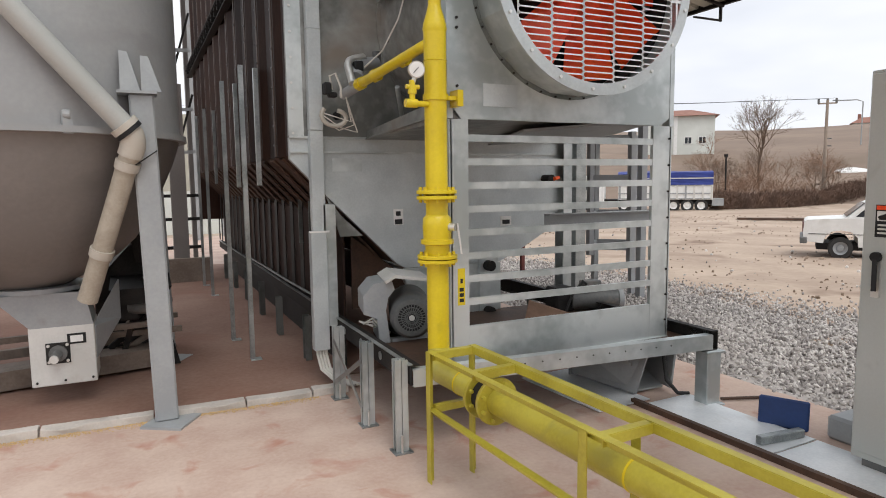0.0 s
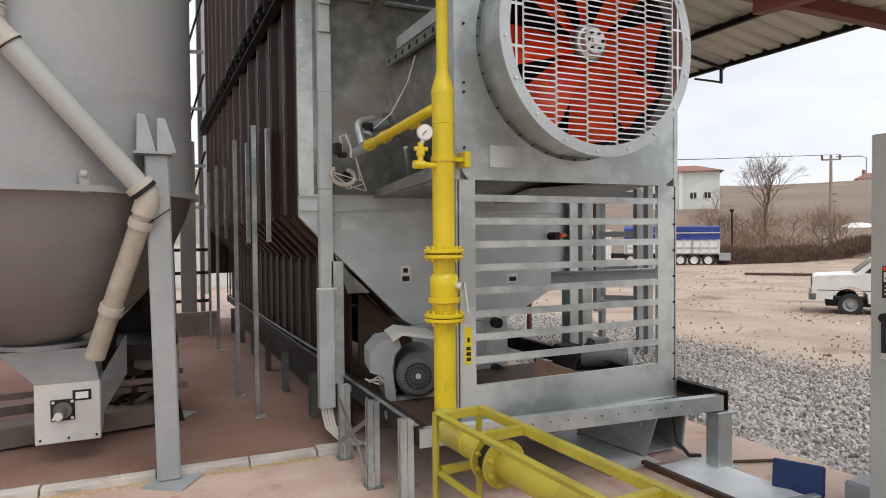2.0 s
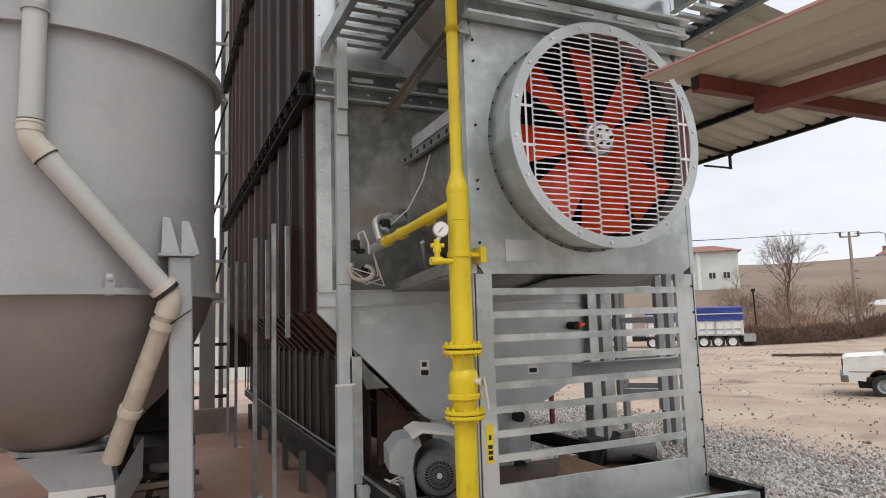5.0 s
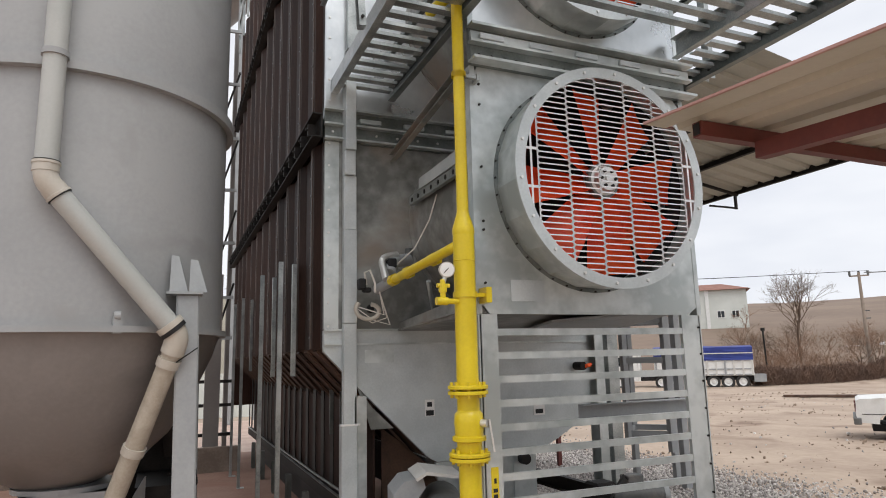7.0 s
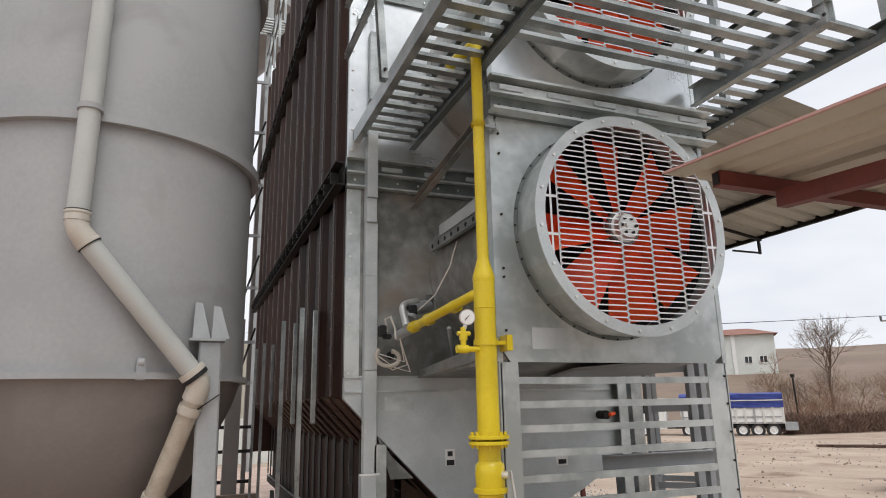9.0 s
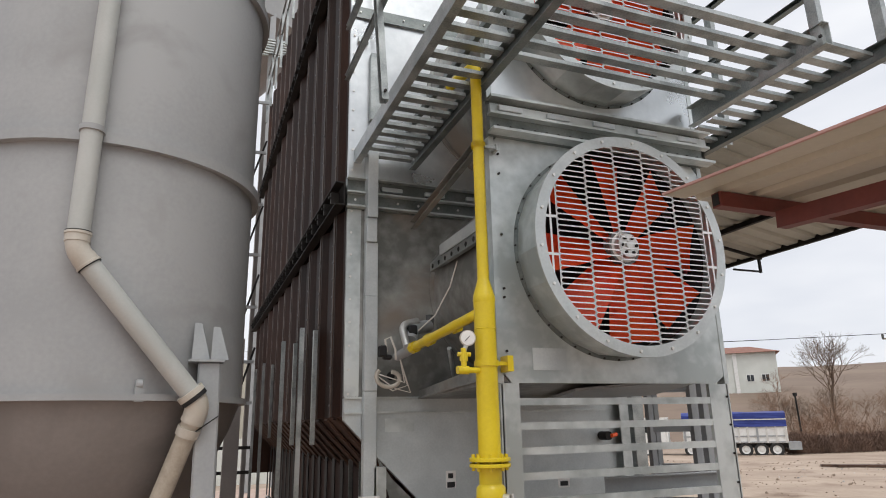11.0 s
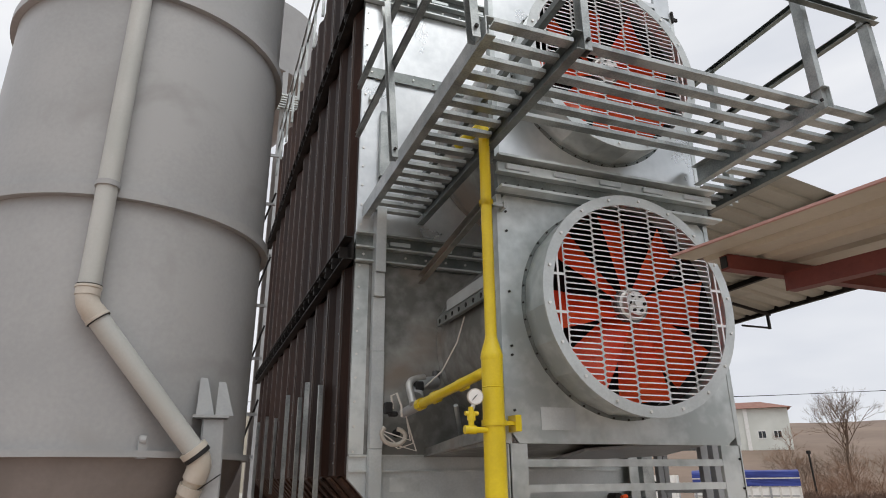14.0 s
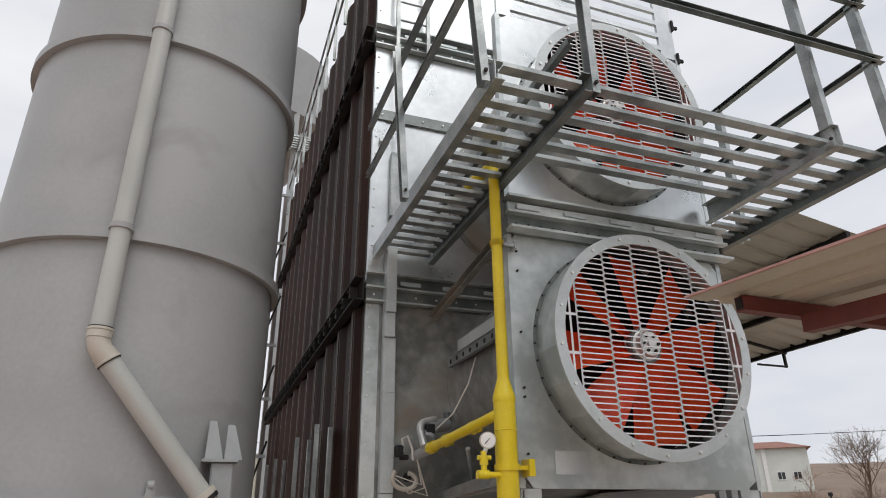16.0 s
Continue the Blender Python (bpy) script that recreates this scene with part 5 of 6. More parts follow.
def canopy():
    s = thing("canopy", "beige ribbed sheet canopy on red steel tubes", "canopy")
    zf = lambda x, y: 2.80 - 0.07 * (2.10 - y)
    ribbed(1.82, 4.6, 0.25, 2.10, zf, True, 0.19, 0.028, ROOFSHEET, "roof_sheet", s, "beige ribbed roof sheet")
    part("sheet_edge", bar((1.82, 2.10, 2.806), (1.82, 0.25, 2.676), 0.022, 0.010), ROOFRED, s, "faded red sheet edge")
    part("purlin", bar((1.98, 1.965, 2.752), (4.6, 1.965, 2.752), 0.05, 0.065), PRIMER, s, "red oxide tube purlin")
    part("tube_end", box(1.974, 1.979, 1.948, 1.982, 2.727, 2.777), BLACK, s)
    part("purlin", bar((2.0, 0.6, 2.655), (4.6, 0.6, 2.655), 0.05, 0.065), PRIMER, s)
    part("rafter", bar((2.30, 1.93, 2.681), (2.30, 0.3, 2.567), 0.06, 0.075), PRIMER, s, "red oxide tube rafter")
    part("rafter", bar((4.45, 2.05, 2.681), (4.45, 0.3, 2.567), 0.06, 0.075), PRIMER, s)
    for x, y, h in ((2.30, 0.36, 2.54), (4.45, 2.0, 2.64), (4.45, 0.36, 2.54)):
        c = part("column", box(x - 0.04, x + 0.04, y - 0.04, y + 0.04, -0.06, h), PRIMER, s)
        part("foot_plate", box(x - 0.1, x + 0.1, y - 0.1, y + 0.1, -0.05, 0.012), PRIMER, c)


canopy()


def far_roof():
    s = thing("shed_roof", "beige ribbed shed roof with dark steel eave", "shed roof")
    zf = lambda x, y: 3.97 + 0.16 * (7.0 - x)
    ribbed(4.45, 7.0, 3.6, 7.6, zf, False, 0.25, 0.035, ROOFSHEET, "roof_sheet", s)
    part("eave", bar((7.0, 3.6, 3.975), (7.0, 7.6, 3.975), 0.05, 0.09), DARK_STEEL, s, "dark steel eave tube")
    for x in (5.1, 6.0):
        part("purlin", bar((x, 3.6, zf(x, 0) - 0.04), (x, 7.6, zf(x, 0) - 0.04), 0.05, 0.06), DARK_STEEL, s)
    part("rafter", bar((4.45, 6.2, zf(4.45, 0) - 0.05), (7.0, 6.2, zf(7, 0) - 0.05), 0.03, 0.035), DARK_STEEL, s)
    part("gutter_bracket", bar((7.03, 6.27, 3.93), (7.03, 6.27, 3.74), 0.03, 0.03, bar((7.03, 6.27, 3.755), (6.55, 6.27, 3.755), 0.022, 0.022)), DARK_STEEL, s)
    part("column", box(6.75, 6.85, 7.35, 7.45, -0.3, 3.95), GREYPAINT, s)


far_roof()


# ---- control cabinet and things on the slab ----
def control_cabinet():
    s = thing("control_cabinet", "pale grey enamelled steel control cabinet", "electrical cabinet")
    part("body", box(3.705, 4.25, 0.8, 2.31, 0.06, 2.28), CABINET, s, bevel=0.006)
    d = part("door", box(3.69, 3.703, 0.82, 2.297, 0.1, 2.26), CABINET, s, bevel=0.004)
    part("plinth", box(3.72, 4.24, 0.82, 2.25, 0.0, 0.06), MOTOR, s)
    lab = part("warning_label", box(3.686, 3.689, 2.13, 2.235, 1.36, 1.54), BLACK, d, "red, white and black danger label")
    part("label_red_bar", box(3.683, 3.686, 2.135, 2.23, 1.512, 1.535), RED_FAN, lab)
    part("label_white_field", box(3.683, 3.686, 2.14, 2.225, 1.45, 1.505), WHITE, lab)
    part("label_pictogram", prism([(3.681, 2.15, 1.46), (3.681, 2.21, 1.455), (3.681, 2.22, 1.475), (3.681, 2.17, 1.495)], (0.002, 0, 0)), BLACK, lab)
    for k in range(3):
        part("label_bar", box(3.683, 3.686, 2.145, 2.22, 1.378 + 0.022 * k, 1.388 + 0.022 * k), OFFWHITE, lab)
    h = part("latch_plate", box(3.678, 3.689, 2.19, 2.235, 1.02, 1.27), SILVER, d, "chrome swing latch")
    part("latch_lever", bar((3.66, 2.21, 1.24), (3.645, 2.20, 1.06), 0.025, 0.02, rod((3.68, 2.21, 1.25), (3.655, 2.21, 1.25), 0.028)), BLACK, h)


control_cabinet()

pl = thing("floor_plates", "pale galvanised cover plates lying on the slab", "cover plate")
for x0, x1, y0, y1, a in ((3.33, 3.82, 2.60, 3.62, 2), (3.40, 3.86, 1.0, 2.585, 2), (2.9, 3.42, 3.66, 4.6, 4)):
    c = Vector(((x0 + x1) / 2, (y0 + y1) / 2, 0.012))
    part("plate", box(-(x1 - x0) / 2, (x1 - x0) / 2, -(y1 - y0) / 2, (y1 - y0) / 2, -0.004, 0.004, m=Matrix.Translation(c) @ Matrix.Rotation(radians(a), 4, "Z")), PLATE, pl)
part("frame_bar", bar((3.30, 3.7, 0.02), (3.40, 1.0, 0.02), 0.04, 0.04), RUST, pl)
tb = thing("loose_profile", "offcut of galvanised box profile on the plate", "steel offcut")
part("profile", bar((3.44, 2.72, 0.043), (3.80, 2.68, 0.043), 0.055, 0.055), GALV_RAIL, tb, bevel=0.006)
bb = thing("blue_panel", "small dark blue plastic panel standing on the slab", "plastic panel")
part("panel", box(-0.155, 0.155, -0.015, 0.015, 0.0, 0.20, m=pose(3.86, 2.86, 0.0, -8, 0, -62)), BLUE, bb, bevel=0.01)
gc = thing("grey_crate", "grey plastic crate corner beside the cabinet", "crate")
part("crate", box(3.95, 4.2, 2.40, 2.62, 0.0, 0.16), GREYPAINT, gc, bevel=0.02)
sr = thing("steel_rod", "short rusty rod lying on the slab", "steel rod")
part("rod", rod((3.92, 3.42, 0.02), (4.22, 3.30, 0.02), 0.012), RUST, sr)


def steel_chute():
    s = thing("steel_chute", "grey sheet-steel chute resting on the slab under the base", "chute")
    part("cheek_plate", prism([(3.40, 3.78, 0.03), (3.30, 4.45, 0.03), (3.20, 4.50, 0.38), (3.42, 3.80, 0.40), (3.45, 3.72, 0.33)], (0.016, 0.004, 0)), GREYPAINT, s, "leaning sheet cheek", bevel=0.003)
    part("cheek_plate", prism([(3.74, 3.76, 0.03), (3.86, 4.45, 0.03), (3.88, 4.5, 0.40), (3.78, 3.84, 0.42), (3.76, 3.74, 0.34)], (0.016, -0.004, 0)), GREYPAINT, s, "upright sheet cheek", bevel=0.003)
    part("bottom_plate", prism([(3.31, 4.45, 0.16), (3.86, 4.45, 0.16), (3.74, 3.84, 0.02), (3.41, 3.84, 0.02)], (0, 0, 0.012)), GREYPAINT, s)
    part("back_plate", box(3.28, 3.88, 4.46, 4.475, 0.0, 0.40), GREYPAINT, s)
    part("stiffener", bar((3.19, 4.44, 0.27), (3.37, 3.80, 0.27), 0.02, 0.03), GREYPAINT, s)
    part("drain_hose", sweep([(3.72, 3.95, 0.42), (3.70, 3.80, 0.30), (3.66, 3.72, 0.12), (3.72, 3.66, 0.025), (3.80, 3.62, 0.02)], 0.016, n=8), RUBBER, s, smooth=True)


steel_chute()


# ---- behind and beside ----
def conveyor():
    s = thing("conveyor_frame", "dark dusty conveyor frame behind the silo post", "conveyor")
    for y in (6.5, 7.2, 8.2):
        part("trestle_leg", bar((-0.25, y, 0.0), (0.0, y, 0.85), 0.05, 0.05), DARK_STEEL, s)
        part("trestle_leg", bar((0.25, y, 0.0), (0.05, y, 0.85), 0.05, 0.05), DARK_STEEL, s)
        part("tie_bar", box(-0.3, 0.3, y - 0.02, y + 0.02, 0.32, 0.37), DUSTY_TAN, s)
    part("trough", prism([(-0.28, 6.2, 0.8), (0.22, 6.2, 0.8), (0.14, 6.2, 0.66), (-0.2, 6.2, 0.66)], (0, 2.6, 0.3)), DARK_STEEL, s)
    part("side_rail", bar((-1.9, 6.25, 0.42), (0.02, 6.35, 0.45), 0.05, 0.05), DUSTY_TAN, s)
    part("side_rail", bar((-1.9, 6.6, 0.22), (0.05, 6.75, 0.26), 0.06, 0.08), DUSTY_TAN, s)
    part("low_trough", bar((-2.4, 6.15, 0.10), (0.05, 6.5, 0.13), 0.3, 0.16), DUSTY_TAN, s)
    # box and struts below are invented clutter, added to darken this space
    part("dark_filler", prism([(-0.42, 6.7, 0.0), (0.16, 6.7, 0.0), (0.16, 6.7, 0.95), (-0.1, 6.7, 1.15), (-0.42, 6.7, 0.8)], (0, 0.5, 0)), DARK_STEEL, s, "dark box added to darken the space behind the post", bevel=0.01)
    for k in range(5):
        part("strut", bar((-0.45 + 0.13 * k, 6.55, 0.05 + 0.16 * k), (0.12, 6.6 + 0.05 * k, 0.35 + 0.2 * k), 0.03, 0.05), DARK_STEEL if k % 2 else DUSTY_TAN, s)
    part("spout", bar((-0.05, 6.5, 1.55), (0.02, 6.6, 1.0), 0.12, 0.12), DARK_STEEL, s)
    part("drive_motor", rod((-0.12, 6.35, 0.62), (0.10, 6.25, 0.62), 0.07, n=16), MOTOR, s, smooth=True)
    part("drive_box", box(-0.22, -0.05, 6.3, 6.5, 0.5, 0.75), DARK_STEEL, s, bevel=0.02)


conveyor()


def yard_shed():
    s = thing("loading_bay", "grey steel columns and rails of a far loading bay", "steel structure")
    for x, y, w in ((0.65, 12.0, 0.25), (-0.6, 13.4, 0.12), (1.0, 13.6, 0.08)):
        part("column", box(x - w / 2, x + w / 2, y, y + 0.2, 0, 3.4 if w > 0.2 else 9), CONE, s)
    for z in (0.45, 1.0, 1.45):
        part("rail", box(-3.0, 1.1, 13.35, 13.41, z, z + 0.06), DARK_STEEL, s)
    part("parapet", box(-5, 1.1, 11.86, 12.0, 0, 0.42), DUSTY_TAN, s, "low dusty parapet")
    part("low_wall", box(-8, 6, 30, 30.3, -0.8, 1.4), PLASTER, s)
    part("far_shed", box(-6, 8, 38, 44, -0.8, 5.5), ROOFSHEET, s)
    for z in (2.3, 3.1, 4.2, 5.3, 6.4, 7.6, 8.8):
        part("lattice_bar", bar((0.7, 13.3, z), (1.06, 13.3, z + 0.02), 0.05, 0.06), GREYPAINT, s)
    part("lattice_post", box(0.72, 0.80, 13.25, 13.33, 3.4, 9.4), GREYPAINT, s)
    for k in range(4):
        part("lattice_brace", bar((0.74, 13.3, 2.3 + 1.5 * k), (1.06, 13.3, 3.4 + 1.5 * k), 0.03, 0.04), DARK_STEEL, s)


yard_shed()


def rear_silo():
    s = thing("rear_silo", "weathered grey silo with conical roof behind the dryer", "silo")
    m = Matrix.Translation((0.5, 23, 0))
    part("shell", lathe([(2.6, 16.2), (2.6, 19.2), (0.3, 20.4), (0.0001, 20.4)], 48, m=m), SILO, s, smooth=True)
    part("hopper", lathe([(2.6, 16.2), (0.4, 13.4)], 48, m=m), CONE, s, smooth=True)
    for a in (0.4, 2.0, 3.6, 5.2):
        x, y = 0.5 + 2.5 * math.cos(a), 23 + 2.5 * math.sin(a)
        part("leg", box(x - 0.1, x + 0.1, y - 0.1, y + 0.1, -0.5, 16.3), GREYPAINT, s)
    for k in range(7):
        part("platform_slat", box(-0.6, 2.4, 19.8 + 0.16 * k, 19.88 + 0.16 * k, 14.6, 14.66), GALV_RAIL, s)


rear_silo()


def steel_rack():
    s = thing("storage_rack", "grey steel rack hung with shelf rails in the yard", "rack")
    for x, y, z in ((5.92, 7.5, 0.6), (6.32, 7.1, 0.48), (6.5, 8.1, -0.25), (6.9, 7.7, -0.25)):
        part("post", box(x - 0.04, x + 0.04, y - 0.04, y + 0.04, z, 2.36), GREYPAINT, s)
    for z in (0.72, 1.18, 1.72, 2.28):
        part("shelf_rail", bar((5.92, 7.5, z), (6.32, 7.1, z), 0.04, 0.08), GREYPAINT, s)
        part("shelf_rail", bar((6.5, 8.1, z), (6.9, 7.7, z), 0.04, 0.08), GREYPAINT, s)
        part("side_rail", bar((6.32, 7.1, z), (6.9, 7.7, z), 0.04, 0.06), GREYPAINT, s)
        part("side_rail", bar((5.92, 7.5, z), (6.5, 8.1, z), 0.04, 0.06), GREYPAINT, s)


steel_rack()


# ---- vehicles ----
def wheel(parent, c, r, w, m, rim=WHITE):
    q = m @ Matrix.Translation(c) @ Matrix.Rotation(radians(90), 4, "X")
    t = part("wheel", lathe([(r * 0.6, -w / 2), (r * 0.94, -w / 2), (r, -w * 0.35), (r, w * 0.35), (r * 0.94, w / 2), (r * 0.6, w / 2)], 28, m=q, close=True), RUBBER, parent, "black tyre", smooth=True)
    part("rim", lathe([(r * 0.62, w * 0.42), (r * 0.56, w * 0.34), (r * 0.3, w * 0.2), (r * 0.26, w * 0.42), (0.0001, w * 0.45)], 24, m=q), rim, t, smooth=True)


def saloon_car():
    """Boxy three-box saloon; length along local x, tail at x = 0, visible flank at y = 0."""
    s = thing("car", "white boxy saloon car parked on the sandy yard", "car")
    m = Matrix.Translation((14.62, 10.25, -0.28)) @ Matrix.Rotation(radians(-55), 4, "Z")
    W = 1.62

    def shell(points, name, mat, y0, y1, label=""):
        bm = prism([(x, y0, z) for x, z in points], (0, y1 - y0, 0))
        bm.transform(m)
        return part(name, bm, mat, s, label, bevel=0.02)

    body = [(0.02, 0.42), (0.0, 0.62), (0.03, 0.90), (0.10, 0.94), (0.95, 0.99), (2.9, 0.96), (4.05, 0.86), (4.15, 0.72), (4.15, 0.40), (3.72, 0.34), (3.70, 0.52), (3.56, 0.66), (3.36, 0.70), (3.16, 0.66), (3.02, 0.52), (3.0, 0.30),
            (1.16, 0.30), (1.14, 0.52), (1.0, 0.66), (0.8, 0.70), (0.6, 0.66), (0.46, 0.52), (0.44, 0.38)]
    shell(body, "body", WHITE, 0.0, W, "white painted body")
    shell([(0.88, 0.98), (1.28, 1.35), (1.42, 1.39), (2.35, 1.39), (2.48, 1.35), (3.0, 0.97)], "cabin", WHITE, 0.10, W - 0.10)
    for pts in ([(1.08, 1.02), (1.36, 1.31), (1.72, 1.32), (1.72, 1.02)], [(1.78, 1.02), (1.78, 1.32), (2.38, 1.32), (2.78, 1.02)]):
        shell(pts, "side_window", GLASS_DARK, 0.088, 0.10, "dark side window")
    bm = prism([(0.905, 0.18, 1.02), (1.262, 0.22, 1.345), (1.262, W - 0.22, 1.345), (0.905, W - 0.18, 1.02)], (-0.012, 0, 0.006))
    bm.transform(m)
    part("rear_window", bm, GLASS_DARK, s)
    bm = box(-0.06, 0.10, -0.02, W + 0.02, 0.36, 0.52)
    bm.transform(m)
    part("bumper", bm, MOTOR, s, "dark grey bumper", bevel=0.02)
    for y in (0.06, W - 0.38):
        bm = box(-0.012, 0.03, y, y + 0.32, 0.64, 0.82)
        bm.transform(m)
        part("tail_light", bm, PRIMER, s, "red tail light")
    for a, b, z in ((0.12, 3.05, 0.60), (1.74, 1.752, 0.8)):
        bm = box(a, b, -0.006, 0.0, z - 0.008 if b - a > 1 else 0.45, z + 0.008 if b - a > 1 else 1.0)
        bm.transform(m)
        part("trim_strip", bm, RUBBER, s)
    bm = box(1.84, 2.0, -0.02, 0.0, 0.80, 0.84)
    bm.transform(m)
    part("door_handle", bm, RUBBER, s)
    for x in (0.80, 3.36):
        wheel(s, Vector((x, 0.10, 0.262)), 0.262, 0.17, m, GREYPAINT)
        wheel(s, Vector((x, W - 0.10, 0.262)), 0.262, 0.17, m, GREYPAINT)
    bm = box(0.3, 3.9, 0.25, W - 0.25, 0.2, 0.36)
    bm.transform(m)
    part("underbody", bm, BLACK, s)


saloon_car()


def tipper_truck():
    s = thing("tipper_truck", "white tipper trailer with blue tarpaulin and cab", "truck")
    m = Matrix.Translation((45.1, 40.2, -1.12)) @ Matrix.Rotation(radians(137), 4, "Z")

    def p(name, bm, mat, label="", bevel=0.0):
        bm.transform(m)
        return part(name, bm, mat, s, label, bevel=bevel)

    W = 2.5
    p("body", box(0.0, 7.6, 0.0, W, 1.05, 2.3), WHITE, "white ribbed tipper body", 0.03)
    for k in range(12):
        p("body_rib", box(0.02 + 0.67 * k, 0.16 + 0.67 * k, W, W + 0.09, 1.05, 2.26), GREYPAINT if k % 4 == 3 else OFFWHITE)
    for z in (1.05, 1.5, 2.2):
        p("body_rail", box(0.0, 7.6, W, W + 0.06, z, z + 0.09), GREYPAINT)
    bm = box(-0.03, 7.63, -0.03, W + 0.11, 2.26, 3.28)
    bmesh.ops.subdivide_edges(bm, edges=bm.edges[:], cuts=5, use_grid_fill=True)
    for v in bm.verts:
        if v.co.z > 3.2:
            v.co.z += 0.16 * (1 - ((v.co.y - 1.25) / 1.3) ** 2) + 0.12 * noise.noise(v.co * 1.1)
        v.co.y += 0.07 * noise.noise(v.co * 3)
    p("tarpaulin", bm, TARP, "blue tarpaulin over the load")
    p("tarp_strap", box(-0.04, 7.64, W + 0.15, W + 0.17, 2.78, 2.86), OFFWHITE)
    p("chassis", box(0.0, 9.6, 0.4, W - 0.3, 0.65, 1.05), DARK_STEEL)
    p("tail_step", box(-0.9, 0.0, 0.2, W - 0.1, 0.5, 1.1), GREYPAINT, "grey rear underrun guard")
    for x in (0.85, 1.95, 3.05, 5.9, 7.1, 10.6):
        wheel(s, Vector((x, W - 0.16, 0.52)), 0.52, 0.32, m @ Matrix.Translation((0, 2 * (W - 0.16), 0)) @ Matrix.Diagonal((1, -1, 1, 1)), WHITE)
    c = p("cab", box(8.9, 11.1, 0.05, W - 0.05, 0.75, 3.0), WHITE, "white truck cab", 0.12)
    bm = box(9.9, 10.9, W - 0.06, W - 0.03, 1.9, 2.65)
    bm.transform(m)
    part("cab_window", bm, GLASS_DARK, c)


tipper_truck()


def mixer_truck():
    """Concrete mixer seen beyond the hedge; length along local x, nose at x = 0, flank towards the yard at y = 0."""
    s = thing("mixer_truck", "white concrete mixer truck parked beyond the hedge", "truck")
    m = Matrix.Translation((69.6, 49.0, -0.75)) @ Matrix.Rotation(radians(-57), 4, "Z")

    def p(name, bm, mat, label="", parent=s, bevel=0.0, smooth=False):
        bm.transform(m)
        return part(name, bm, mat, parent, label, smooth, bevel)

    p("chassis", box(0.2, 7.2, 0.5, 2.0, 0.7, 1.0), DARK_STEEL)
    cab = p("cab", box(0.0, 2.0, 0.0, 2.4, 0.7, 2.9), WHITE, "white cab", bevel=0.15)
    p("windscreen", box(-0.03, 0.02, 0.25, 2.15, 1.8, 2.55), GLASS_DARK, "", cab)
    p("side_window", box(0.45, 1.5, -0.03, 0.02, 1.8, 2.5), GLASS_DARK, "", cab)
    drum = lathe([(0.0001, -2.3), (0.7, -2.25), (1.05, -1.2), (1.2, -0.2), (1.05, 0.9), (0.6, 2.0), (0.45, 2.3), (0.0001, 2.3)], 28)
    drum.transform(Matrix.Translation((4.6, 1.2, 2.25)) @ Matrix.Rotation(radians(78), 4, "Y"))
    p("drum", drum, WHITE, "white mixing drum", smooth=True)
    p("hopper", prism([(6.6, 0.6, 2.4), (7.4, 0.6, 3.3), (6.7, 0.6, 3.3)], (0, 1.2, 0)), GREYPAINT)
    p("rear_frame", box(6.3, 6.5, 0.4, 2.0, 1.0, 2.6), GREYPAINT)
    for x in (1.0, 4.9, 6.1):
        wheel(s, Vector((x, 0.16, 0.5)), 0.5, 0.3, m, GREYPAINT)


mixer_truck()


def red_trailer():
    s = thing("red_trailer", "dark red trailer tail parked behind the dryer", "trailer")
    part("tail_frame", box(6.35, 6.42, 10.0, 10.06, -0.2, 1.45, box(5.5, 6.35, 10.0, 10.06, 1.35, 1.45)), PRIMER, s)
    part("bed", box(5.3, 6.35, 10.1, 12.5, 0.35, 1.30), BLACK, s, bevel=0.03)
    for x in (5.45, 6.2):
        part("wheel", rod((x - 0.1, 11.2, 0.12), (x + 0.1, 11.2, 0.12), 0.36, n=20), RUBBER, s, smooth=True)


red_trailer()


def planks():
    for k, (a, b) in enumerate((((30.6, 25.3), (34.2, 22.6)), ((31.0, 24.7), (33.6, 22.3)))):
        s = thing("plank", "long dark plank lying on the sandy yard", "plank", "planks on the yard")
        za, zb = height(*a) + 0.08, height(*b) + 0.08
        part("board", bar((*a, za), (*b, zb), 0.3, 0.12), RUST, s, bevel=0.01)


planks()


